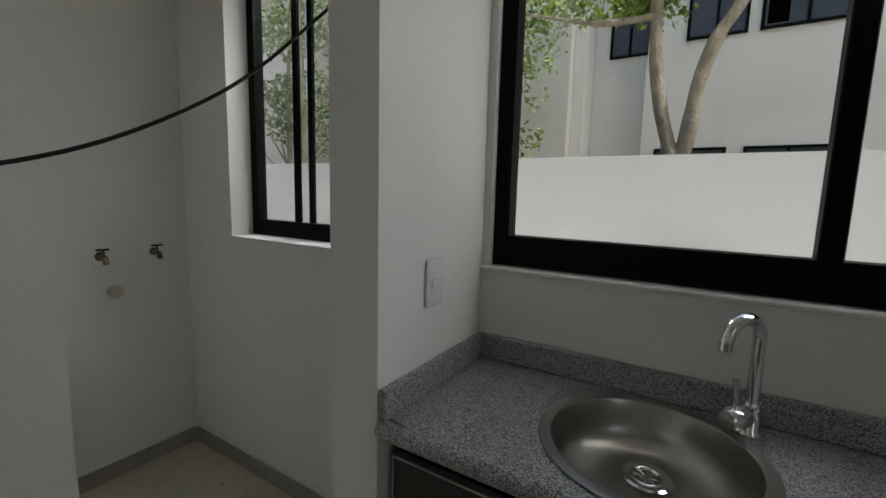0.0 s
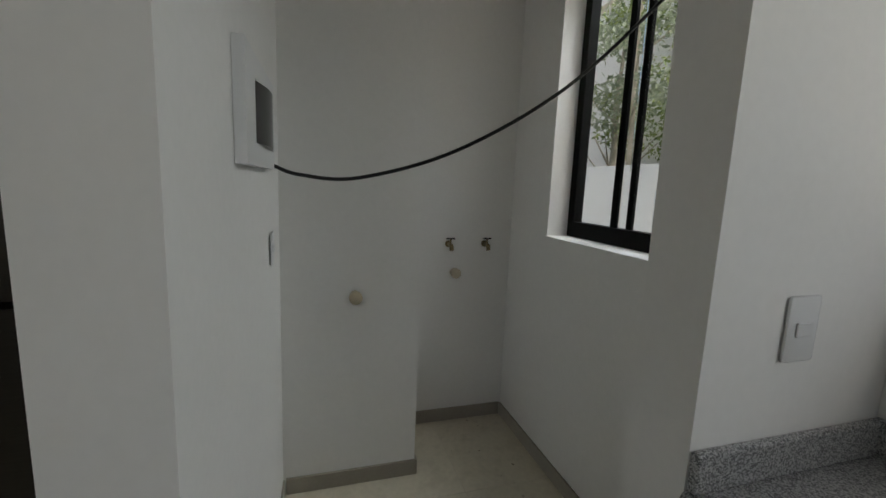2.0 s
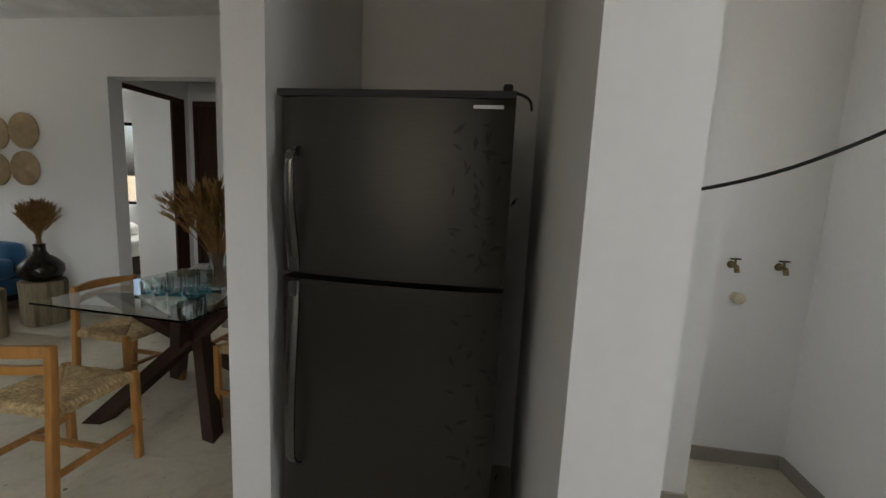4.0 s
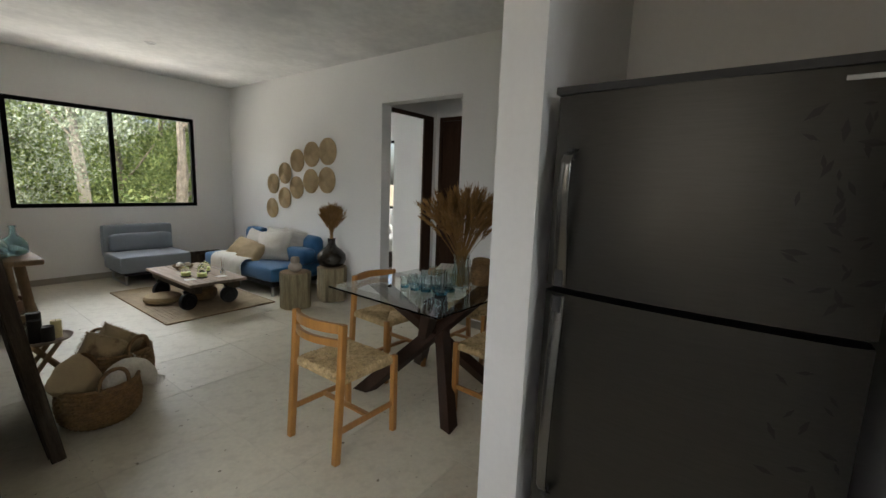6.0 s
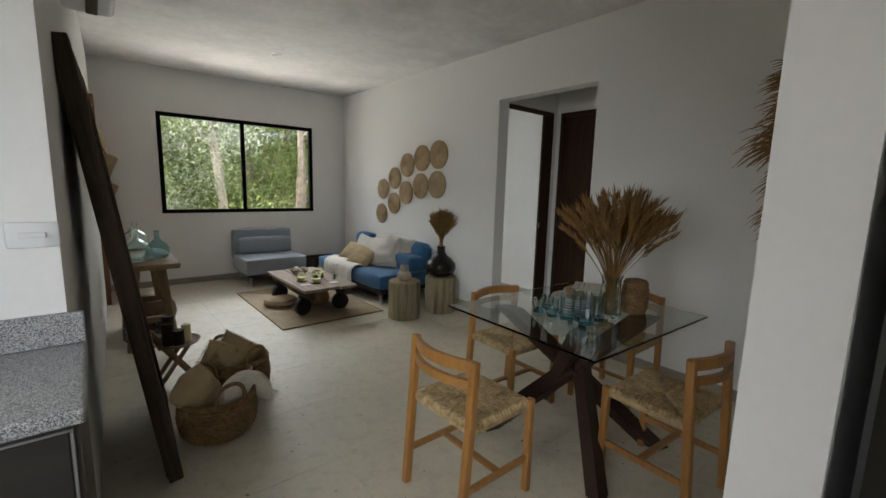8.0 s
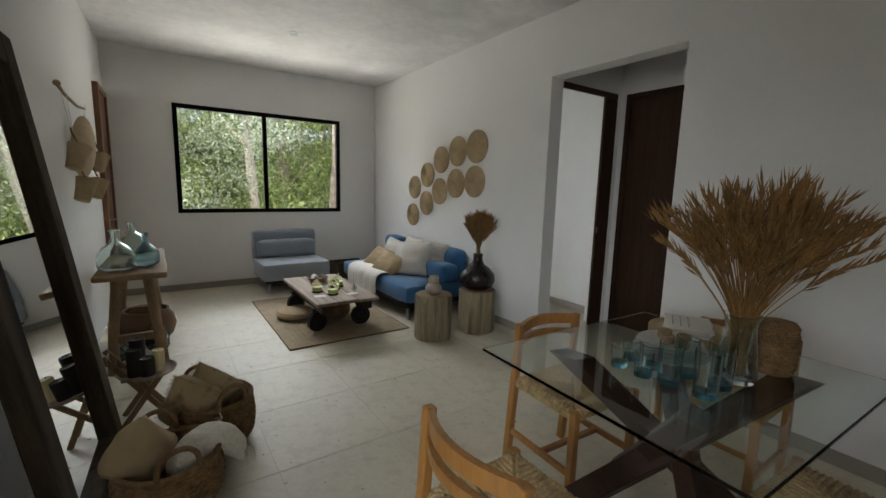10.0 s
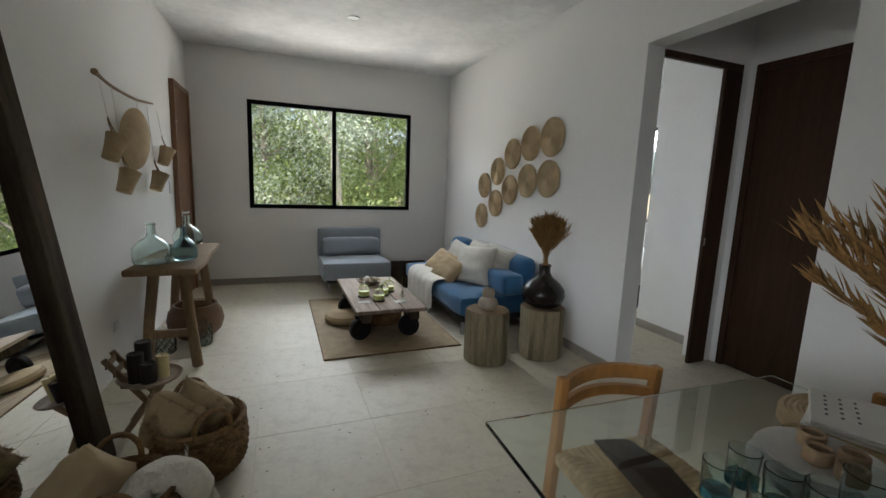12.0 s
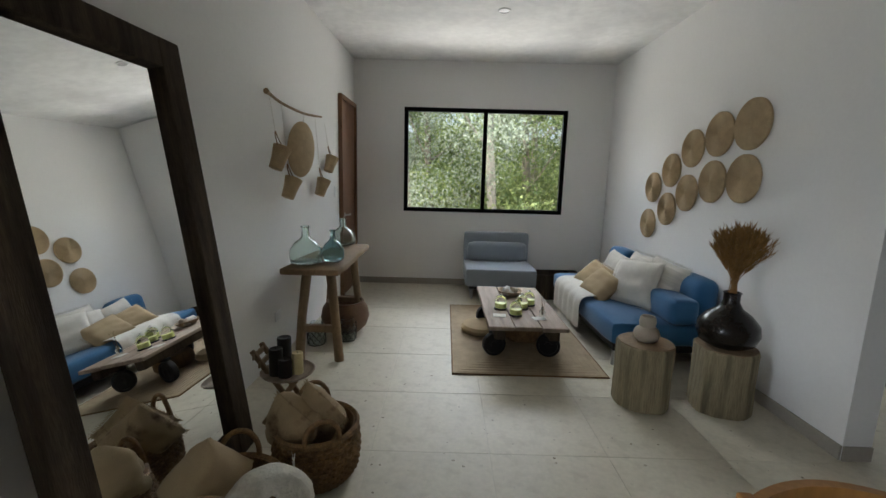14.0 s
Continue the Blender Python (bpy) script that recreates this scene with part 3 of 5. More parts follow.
part("bowl", lathe([(0.224, 0.0005), (0.2255, 0.003), (0.224, 0.005), (0.205, 0.006), (0.199, 0.004), (0.196, -0.002), (0.194, -0.03), (0.191, -0.055), (0.184, -0.078), (0.171, -0.095), (0.153, -0.106), (0.13, -0.112), (0.09, -0.115), (0.045, -0.116), (0.0, -0.116)], 64), STEEL, sink, "", True)
dr = part("drain", lathe([(0.0, -0.121), (0.006, -0.1205), (0.01, -0.119), (0.026, -0.119), (0.03, -0.113), (0.034, -0.1115), (0.04, -0.114), (0.05, -0.112), (0.056, -0.1155)], 32), CHROME, sink, "chrome drain strainer", True)
dr.matrix_basis = pose(0, 0.07, 0.002)
for k in range(8):
    a = k * math.pi / 4
    part("strainer_bar", tube([(0.008 * math.cos(a), 0.008 * math.sin(a), -0.1175), (0.028 * math.cos(a), 0.028 * math.sin(a), -0.1165)], 0.0022, 6), CHROME, dr)
fau = thing("faucet", pose(0.94, 2.10, WZ), "chrome gooseneck kitchen faucet behind the sink", "faucet")
part("base", lathe([(0, 0), (0.026, 0), (0.026, 0.006), (0.021, 0.012), (0.021, 0.06), (0.017, 0.075), (0, 0.075)], 24), CHROME, fau, "", True)
arc = [(0, 0, 0.07), (0, 0, 0.17), (0, 0, 0.20)] + [(-0.031 * (1 - math.cos(a)), -0.036 * (1 - math.cos(a)), 0.218 + 0.05 * math.sin(a)) for a in np.linspace(0.2, 2.9, 12)] + [(-0.064, -0.074, 0.212)]
part("spout", tube(smooth_path(arc, 4), 0.0135, 16), CHROME, fau, "", True)
part("tip", lathe([(0, 0.003), (0.011, 0.003), (0.0125, 0), (0.0145, 0.001), (0.0145, 0.02), (0, 0.02)], 20), CHROME, fau).matrix_basis = pose(-0.0645, -0.0745, 0.202)
lev = part("lever", lathe([(0, 0), (0.021, 0), (0.024, 0.006), (0.025, 0.045), (0.019, 0.054), (0, 0.056)], 24), CHROME, fau, "round side lever", True)
lev.matrix_basis = pose(-0.012, -0.018, 0.045, 90, 0, -40)
part("stick", tube([(-0.03, -0.02, 0.06), (-0.035, -0.03, 0.13)], 0.006, 10), CHROME, fau)

# cabinet and worktop by the passage
counter_run("passage", pose(0.62, -1.75, 0, 0, 0, 180) @ pose(-1.3, 0, 0), 0.0, 1.3, 0.50, "", doors=2, end_panel=True)
wt2 = thing("worktop", pose(0, 0, 0), "speckled grey granite worktop beside the passage", "worktop")
part("slab", bbox(0.605, 1.95, -1.748, -1.235, 0.862, 0.9, 0.008, 3), GRANITE, wt2)
part("upstand", bbox(0.605, 1.95, -1.748, -1.728, 0.9005, 1.0, 0.004, 1), GRANITE, wt2)


def wall_plate(m, w, h, label, slots=1):
    p = thing("wall_plate", m, label, "switch plate")
    part("plate", bbox(-w / 2, w / 2, -0.008, 0, -h / 2, h / 2, 0.006, 2), WHITE_PL, p, "", True)
    for k in range(slots):
        z = 0 if slots == 1 else (k - (slots - 1) / 2) * h * 0.36
        part("rocker", bbox(-w * 0.26, w * 0.26, -0.012, -0.0085, z - h * 0.11, z + h * 0.11, 0.002, 1), WHITE_PL, p)
    return p


wall_plate(pose(0.226, 1.885, 1.21, 0, 0, 90), 0.078, 0.125, "white socket plate on the wall beside the sink", 1)
wall_plate(pose(-0.815, 0.888, 1.2, 0, 0, 180), 0.075, 0.115, "white switch plate below the breaker panel", 1)
wall_plate(pose(0.70, -1.749, 1.24, 0, 0, 180), 0.115, 0.075, "white switch plate over the worktop", 1)
wall_plate(pose(left_x(-4.15) - 0.001, -4.22, 0.33, 0, 0, -90), 0.115, 0.075, "white socket plate low on the wall", 2)
wall_plate(pose(left_x(-5.75) - 0.001, -5.75, 1.22, 0, 0, -90), 0.07, 0.115, "white switch plate beside the entrance door", 1)

pnl = thing("breaker_panel", pose(-0.50, 0.880, 1.60, 0, 0, 178.9), "white breaker panel with a smoked cover on the wall", "breaker panel")
bm = boxes((-0.25, 0.25, -0.025, 0, -0.13, -0.075), (-0.25, 0.25, -0.025, 0, 0.075, 0.13), (-0.25, -0.12, -0.025, 0, -0.075, 0.075), (0.225, 0.25, -0.025, 0, -0.075, 0.075))
part("frame", bm, WHITE_PL, pnl)
bm = bmesh.new()
prev = None
for k in range(13):
    u = k / 12 * 2 - 1
    px = 0.0525 + u * 0.1725
    y = -0.012 - 0.03 * math.cos(u * 1.5)
    cur = [bm.verts.new((px, y, -0.074)), bm.verts.new((px, y, 0.074)), bm.verts.new((px, 0, -0.074)), bm.verts.new((px, 0, 0.074))]
    if prev:
        bm.faces.new((prev[0], cur[0], cur[1], prev[1]))
        bm.faces.new((prev[1], cur[1], cur[3], prev[3]))
        bm.faces.new((prev[2], cur[2], cur[0], prev[0]))
    prev = cur
part("cover", bm, SMOKE, pnl, "bulging smoked plastic cover", True)
cab = thing("cable", pose(0, 0, 0), "loose black cable sagging from the breaker panel to the window", "cable")
part("cord", tube(smooth_path([(-0.745, 0.90, 1.485), (-0.735, 0.99, 1.457), (-0.70, 1.18, 1.456), (-0.64, 1.5, 1.562), (-0.56, 1.85, 1.785), (-0.48, 2.16, 2.10), (-0.455, 2.27, 2.22), (-0.44, 2.36, 2.36)], 8), 0.0062, 8), CABLE, cab, "", True)


def bib_tap(x, y, z):
    t = thing("bib_tap", pose(x, y, z), "small old brass bib tap on the laundry wall", "tap", "laundry taps")
    part("body", tube(smooth_path([(0, 0, 0), (0.03, 0, 0), (0.055, 0, -0.004), (0.068, 0, -0.03)], 5), [0.011] * 10 + [0.0125] * 6, 12), BRASS, t, "", True)
    part("stem", tube([(0.04, 0, 0.005), (0.04, 0, 0.032)], 0.006, 8), BRASS, t)
    part("handle", bbox(0.033, 0.047, -0.026, 0.026, 0.031, 0.039, 0.003, 1), IRON, t, "dark cross handle")
    part("flange", lathe([(0, 0), (0.02, 0), (0.018, 0.006), (0, 0.006)], 16), BRASS, t).matrix_basis = pose(0.0, 0, 0, 0, 90, 0)


bib_tap(-1.554, 1.775, 1.108)
bib_tap(-1.554, 2.0, 1.11)
for x, y, z in ((-1.121, 1.205, 0.935), (-1.554, 1.815, 0.94)):
    p = thing("pipe_stub", pose(x, y, z, 0, 90, 0), "capped beige plastic pipe stub in the wall", "pipe", "pipe stubs")
    part("pipe", lathe([(0, 0), (0.024, 0), (0.024, 0.03), (0, 0.03)], 20), PVC, p, "", True)
    part("cap", lathe([(0, 0.03), (0.029, 0.03), (0.029, 0.052), (0.02, 0.056), (0, 0.056)], 20), PVC, p, "", True)

# ---- fridge ----
FRIDGE_PRINT = node_mat("etched_steel", (0.046, 0.044, 0.041), 0.45, metal=0.8)
HANDLE = node_mat("dull_silver", (0.17, 0.167, 0.16), 0.25, metal=0.9)
fr = thing("refrigerator", pose(-0.42, 0.258, 0), "dark brushed steel two-door refrigerator in the wall recess", "refrigerator")
part("cabinet", bbox(-0.70, -0.075, -0.345, 0.345, 0.03, 1.685, 0.01, 2), FRIDGE_SIDE, fr)


def bowed_door(z0, z1):
    bm = bmesh.new()
    prev = None
    for k in range(17):
        u = k / 16 * 2 - 1
        x = 0.022 * (1 - u * u) - 0.012 * abs(u) ** 14
        cur = [bm.verts.new((x, u * 0.352, z0)), bm.verts.new((x, u * 0.352, z1)), bm.verts.new((-0.07, u * 0.352, z1)), bm.verts.new((-0.07, u * 0.352, z0))]
        if prev:
            for a in range(4):
                bm.faces.new((prev[a], cur[a], cur[(a + 1) % 4], prev[(a + 1) % 4]))
        else:
            bm.faces.new(cur)
        prev = cur
    bm.faces.new(prev[::-1])
    return bm


up = part("door", bowed_door(1.145, 1.678), FRIDGE, fr, "upper freezer door", True)
lo = part("door", bowed_door(0.06, 1.127), FRIDGE, fr, "tall lower door", True)
part("top_trim", boxes((-0.07, 0.015, -0.352, 0.352, 1.6805, 1.70)), FRIDGE_SIDE, fr)


def blade_handle(z_root, z_end):
    """Flat tapering bar that leaves the door at its root and curls back at its end."""
    bm = bmesh.new()
    rows = []
    for k in range(25):
        f = k / 24
        out = 0.012 + 0.05 * math.sin(min(1, f / 0.86) * math.pi / 2) ** 1.3 if f < 0.9 else 0.062 * (1 - ((f - 0.9) / 0.1) ** 2 * 0.85)
        z = z_root + (z_end - z_root) * f
        y0, w, t = -0.325 + 0.020 * f, 0.040 - 0.014 * f, 0.011
        rows.append([bm.verts.new((out + dx, y0 + dy, z)) for dx, dy in ((-t, 0), (-0.003, 0), (0, 0.004), (0, w - 0.004), (-0.003, w), (-t, w))])
    for p, q in zip(rows, rows[1:]):
        for i in range(6):
            bm.faces.new((p[i], p[(i + 1) % 6], q[(i + 1) % 6], q[i]))
    bm.faces.new(rows[0][::-1])
    bm.faces.new(rows[-1])
    return bm


for d, z0, z1 in ((up, 1.15, 1.535), (lo, 1.12, 0.49)):
    h_ = part("handle", blade_handle(z0, z1), HANDLE, d, "tapering dull silver bar handle", True)
    s_ = 1 if z1 > z0 else -1
    part("mount", bbox(-0.002, 0.02, -0.318, -0.292, min(z0, z0 + s_ * 0.05), max(z0, z0 + s_ * 0.05), 0.003, 1), FRIDGE_SIDE, h_)
    part("mount", bbox(-0.002, 0.03, -0.302, -0.286, min(z1, z1 - s_ * 0.03), max(z1, z1 - s_ * 0.03), 0.003, 1), FRIDGE_SIDE, h_)
part("badge", bbox(0.009, 0.013, 0.235, 0.32, 1.652, 1.662, 0.001, 1), SILVER, up, "small silver badge")
for x in (-0.63, -0.12):
    for y in (-0.27, 0.27):
        part("foot", boxes((x - 0.02, x + 0.02, y - 0.03, y + 0.03, 0, 0.03)), FRIDGE_SIDE, fr)
for d, z0, z1 in ((up, 1.2, 1.62), (lo, 0.25, 1.08)):
    bm = bmesh.new()
    rnd = random.Random(int(z0 * 10))
    for k in range(34):
        y, z, a = 0.29 + 0.05 * math.sin(k * 1.3) + rnd.uniform(-0.06, 0.03), z0 + (z1 - z0) * k / 34, rnd.uniform(0, 6.28)
        L_ = rnd.uniform(0.012, 0.026)
        c_, s2 = math.cos(a) * L_, math.sin(a) * L_
        pts = ((y - c_, z - s2), (y - s2 * 0.3, z + c_ * 0.3), (y + c_, z + s2), (y + s2 * 0.3, z - c_ * 0.3))
        lo_ = [bm.verts.new((0.022 * (1 - (p / 0.352) ** 2) - 0.012 * abs(p / 0.352) ** 14 + 0.0002, p, q)) for p, q in pts]
        hi_ = [bm.verts.new((v.co.x + 0.0007, v.co.y, v.co.z)) for v in lo_]
        bm.faces.new(hi_)
        for i in range(4):
            bm.faces.new((lo_[i], lo_[(i + 1) % 4], hi_[(i + 1) % 4], hi_[i]))
    part("leaf_print", bm, FRIDGE_PRINT, d, "faint dark leaf pattern")["kind"] = "stuff"
plug = thing("power_plug", pose(-0.47, 0.585, 1.70), "black power plug and cord lying on the refrigerator", "plug")
part("body", bbox(-0.02, 0.02, -0.014, 0.014, 0.0, 0.03, 0.007, 2), CABLE, plug)
part("cord", tube(smooth_path([(0, 0.012, 0.012), (-0.05, 0.05, 0.01), (-0.12, 0.07, 0.008), (-0.25, 0.08, 0.008)], 6), 0.0045, 8), CABLE, plug, "", True)

# ---- dining ----
TC = Vector((-1.457, -1.305, 0))
tb = thing("dining_table", pose(*TC, 0, 0, -2.3), "square glass table on a crossed dark oak base", "table")
part("glass_top", bbox(-0.535, 0.535, -0.467, 0.467, 0.738, 0.75, 0.003, 1), TABLEGLASS, tb, "clear greenish glass top")
for sx in (-1, 1):
    for sy in (-1, 1):
        a, b = Vector((sx * 0.33, sy * 0.385, 0.0)), Vector((-sx * 0.30, -sy * 0.27, 0.737))
        mid = a.lerp(b, 0.5) + Vector((-sy * 0.036, sx * 0.036, 0))
        a2, b2 = a + Vector((0, 0, -0.03)), b + Vector((0, 0, 0.03))
        d = (b2 - a2).normalized()
        bm = bbox(-0.035, 0.035, -0.045, 0.045, -0.02, (b2 - a2).length + 0.02, 0.004, 1)
        bm.transform(look(a2, b2) @ pose(0, 0, 0, 180, 0, 45))
        bm.transform(Matrix.Translation((-sy * 0.02, sx * 0.02, 0)))
        bmesh.ops.bisect_plane(bm, geom=list(bm.verts) + list(bm.edges) + list(bm.faces), plane_co=(0, 0, 0), plane_no=(0, 0, -1), clear_outer=True)
        bmesh.ops.bisect_plane(bm, geom=list(bm.verts) + list(bm.edges) + list(bm.faces), plane_co=(0, 0, 0.737), plane_no=(0, 0, 1), clear_outer=True)
        bmesh.ops.holes_fill(bm, edges=[e for e in bm.edges if e.is_boundary])
        part("leg", bm, TABLEWOOD, tb)


def rush_seat(w, d, t=0.035):
    """Woven seat: cords run in from each rail and meet on the diagonals."""
    bm = bmesh.new()
    n = 84
    top = {}
    for i in range(n + 1):
        for j in range(n + 1):
            u, v = 2 * i / n - 1, 2 * j / n - 1
            m_ = max(abs(u), abs(v))
            c = v if abs(u) > abs(v) else u
            rip = 0.010 * abs(math.sin(c * 30 + 1.2 * noise.noise((u * 3, v * 3, 5)))) + 0.004 * noise.noise((u * 8, v * 8, 0))
            z = 0.008 * m_ - 0.004 + rip - (0.02 * max(0, (m_ - 0.9) / 0.1) ** 2) - (0.007 if abs(abs(u) - abs(v)) < 0.045 else 0)
            top[i, j] = bm.verts.new((u * w / 2, v * d / 2, z))
    bot = {}
    for i in range(n + 1):
        for j in range(n + 1):
            if i in (0, n) or j in (0, n):
                bot[i, j] = bm.verts.new((top[i, j].co.x * 0.985, top[i, j].co.y * 0.985, -t))
    for i in range(n):
        for j in range(n):
            bm.faces.new((top[i, j], top[i + 1, j], top[i + 1, j + 1], top[i, j + 1]))
        for a, b in (((i, 0), (i + 1, 0)), ((i + 1, n), (i, n)), ((0, i + 1), (0, i)), ((n, i), (n, i + 1))):
            bm.faces.new((top[a], bot[a], bot[b], top[b]))
    loop = [(i, 0) for i in range(n)] + [(n, i) for i in range(n)] + [(n - i, n) for i in range(n)] + [(0, n - i) for i in range(n)]
    bm.faces.new([bot[k] for k in loop][::-1])
    return bm


def slanted(p, q, w, d, r=0.006):
    """Bevelled square bar from p to q."""
    p, q = Vector(p), Vector(q)
    bm = bbox(-w / 2, w / 2, -d / 2, d / 2, 0, (q - p).length, r, 2)
    z = (q - p).normalized()
    x = Vector((1, 0, 0)) if abs(z.x) < 0.9 else Vector((0, 1, 0))
    y = z.cross(x).normalized()
    x = y.cross(z)
    bm.transform(Matrix.Translation(p) @ Matrix((x, y, z)).transposed().to_4x4())
    return bm


def dining_chair(m):
    """Front towards +y; posts of the back at y=-0.2."""
    c = thing("dining_chair", m, "honey-coloured pine dining chair with a woven rush seat", "chair", "chairs round the glass table")
    part("seat", rush_seat(0.41, 0.385), RUSH, c, "woven rush seat").matrix_basis = pose(0, 0.0, 0.45)
    for sx in (-1, 1):
        part("leg", slanted((sx * 0.198, 0.185, 0), (sx * 0.198, 0.185, 0.462), 0.034, 0.034), HONEY, c)
        part("leg", slanted((sx * 0.195, -0.225, 0), (sx * 0.195, -0.193, 0.46), 0.034, 0.038), HONEY, c)
        part("back_post", slanted((sx * 0.195, -0.193, 0.455), (sx * 0.195, -0.178, 0.73), 0.034, 0.036), HONEY, c)
        part("stretcher", slanted((sx * 0.195, -0.205, 0.17), (sx * 0.195, 0.175, 0.17), 0.02, 0.032), HONEY, c)
        part("seat_rail", slanted((sx * 0.19, -0.185, 0.43), (sx * 0.19, 0.175, 0.43), 0.022, 0.03), HONEY, c)
    part("stretcher", slanted((-0.19, 0.0, 0.17), (0.19, 0.0, 0.17), 0.032, 0.02), HONEY, c)
    for z, hh, yy in ((0.703, 0.05, -0.176), (0.63, 0.036, -0.18)):
        bm = bmesh.new()
        prev = None
        for k in range(13):
            u = k / 12 * 2 - 1
            y = yy - 0.058 * (1 - u * u)
            zz = z + 0.006 * (1 - u * u)
            cur = [bm.verts.new((u * 0.185, y + a, zz + b)) for a, b in ((-0.011, -hh / 2), (0.011, -hh / 2), (0.011, hh / 2), (-0.011, hh / 2))]
            if prev:
                for a in range(4):
                    bm.faces.new((prev[a], cur[a], cur[(a + 1) % 4], prev[(a + 1) % 4]))
            else:
                bm.faces.new(cur)
            prev = cur
        bm.faces.new(prev[::-1])
        part("back_rail", bm, HONEY, c, "curved back rail", True)
    return c


ch = dining_chair(pose(-0.73, -1.365, 0, 0, 0, 90))
for x, y, a in ((-1.505, -0.82, 176.5), (-1.51, -1.785, -3), (-2.085, -1.375, -90)):
    copy_thing(ch, pose(x, y, 0, 0, 0, a))


def dried_grass(m, label, stems, spread, height, heads, seed):
    g = thing("dried_grass", m, label, "dried grass")
    rnd = random.Random(seed)
    st, hd = bmesh.new(), bmesh.new()
    for k in range(stems):
        a = rnd.uniform(0, 2 * math.pi)
        r = spread * math.sqrt(rnd.random())
        h = height * rnd.uniform(0.78, 1.02) * (1 - 0.18 * (r / spread) ** 2)
        tip = Vector((r * math.cos(a), r * math.sin(a), h))
        foot = Vector((rnd.uniform(-0.022, 0.022), rnd.uniform(-0.022, 0.022), rnd.uniform(0.0, 0.03)))
        mid = foot.lerp(tip, 0.45)
        mid.x, mid.y = mid.x * 0.45, mid.y * 0.45
        pts = smooth_path([foot, mid, tip], 5)
        tube(pts, [0.0016] * (len(pts) - 1) + [0.0009], 4, st, False)
        d = (pts[-1] - pts[-3]).normalized()
        droop = (Vector((d.x, d.y, 0)) * 0.10 + Vector((rnd.uniform(-.05, .05), rnd.uniform(-.05, .05), -0.03))) * spread / 0.3
        for q in range(heads):
            f = q / heads
            base = pts[-1] + d * 0.17 * (f - 0.6) + droop * f * f
            s = Vector((rnd.uniform(-1, 1), rnd.uniform(-1, 1), rnd.uniform(-1, 1)))
            s = (s - d * s.dot(d)).normalized()
            L_ = rnd.uniform(0.03, 0.075)
            w = rnd.uniform(0.0018, 0.005)
            o = d.cross(s) * w
            e = base + d * L_ + s * L_ * 0.33 + droop * 0.1
            c_ = base.lerp(e, 0.4)
            v = [hd.verts.new(x) for x in (base, c_ + o, e, c_ - o, c_ + s * w)]
            for f_ in ((0, 1, 4), (1, 2, 4), (2, 3, 4), (3, 0, 4), (0, 3, 2, 1)):
                hd.faces.new([v[i] for i in f_])
    part("stems", st, STRAW, g)["kind"] = "stuff"
    part("seed_heads", hd, STRAW, g)["kind"] = "stuff"
    return g


jug = thing("glass_jug", pose(-1.51, -1.14, 0.751), "clear glass jug holding dried grass on the table", "jug")
part("jug_body", lathe([(0, 0), (0.056, 0), (0.06, 0.012), (0.058, 0.09), (0.05, 0.15), (0.046, 0.19), (0.056, 0.225), (0.053, 0.225), (0.043, 0.19), (0.047, 0.15), (0.055, 0.09), (0.057, 0.015), (0, 0.008)], 32), GLASS, jug, "", True)
part("jug_handle", tube(smooth_path([(-0.05, 0.0, 0.19), (-0.09, 0, 0.19), (-0.105, 0, 0.14), (-0.09, 0, 0.09), (-0.056, 0, 0.08)], 6), 0.007, 10), GLASS, jug, "", True)
dried_grass(pose(-1.51, -1.14, 0.765), "tall bunch of golden dried wheat grass in the jug", 135, 0.205, 0.61, 32, 3)
TR = [(-1.26, -1.41, 0.075, 0.031), (-1.35, -1.42, 0.075, 0.031), (-1.257, -1.32, 0.085, 0.032), (-1.338, -1.342, 0.085, 0.032), (-1.28, -1.245, 0.135, 0.037), (-1.385, -1.243, 0.135, 0.037), (-1.285, -1.135, 0.145, 0.039), (-1.39, -1.14, 0.145, 0.039)]
for x, y, h, r in TR:
    t = thing("tumbler", pose(x, y, 0.751), "hand-blown tumbler with a teal glass base" if h < 0.1 else "tall hand-blown tumbler with a teal glass base", "tumbler", "tumblers on the table")
    part("bowl", lathe([(r * 0.9, 0.016), (r, h), (r - 0.0025, h + 0.001), (r * 0.9 - 0.003, 0.02), (0, 0.018), (0, 0.0165)], 24), GLASS, t, "", True)
    part("foot", lathe([(0, 0), (r * 0.88, 0), (r * 0.92, 0.008), (r * 0.9, 0.0155), (0, 0.016)], 24), TEALGLASS, t, "teal glass base", True)
pl0 = Vector((-1.50, -1.36, 0.751))
for k in range(5):
    p = thing("plate", pose(pl0.x + 0.004 * math.sin(k * 2), pl0.y + 0.004 * math.cos(k * 3), pl0.z + 0.0125 * k), "pale grey stoneware plate in a stack", "plate", "stacked plates")
    part("dish", lathe([(0, 0), (0.07, 0), (0.075, 0.003), (0.125 - 0.004 * k, 0.016), (0.127 - 0.004 * k, 0.019), (0.12 - 0.004 * k, 0.019), (0.072, 0.007), (0, 0.006)], 40), STONEW, p, "", True)
for dx, dy in ((0.02, 0.0), (-0.03, 0.035), (-0.035, -0.04), (0.03, 0.06)):
    p = thing("napkin_ring", pose(pl0.x + dx, pl0.y + dy, pl0.z + 0.059), "small turned wooden napkin ring on the plates", "napkin ring", "napkin rings")
    part("ring", lathe([(0.022, 0), (0.026, 0.004), (0.026, 0.03), (0.022, 0.034), (0.018, 0.03), (0.018, 0.004), (0.022, 0)], 20), RAWWOOD, p, "", True)
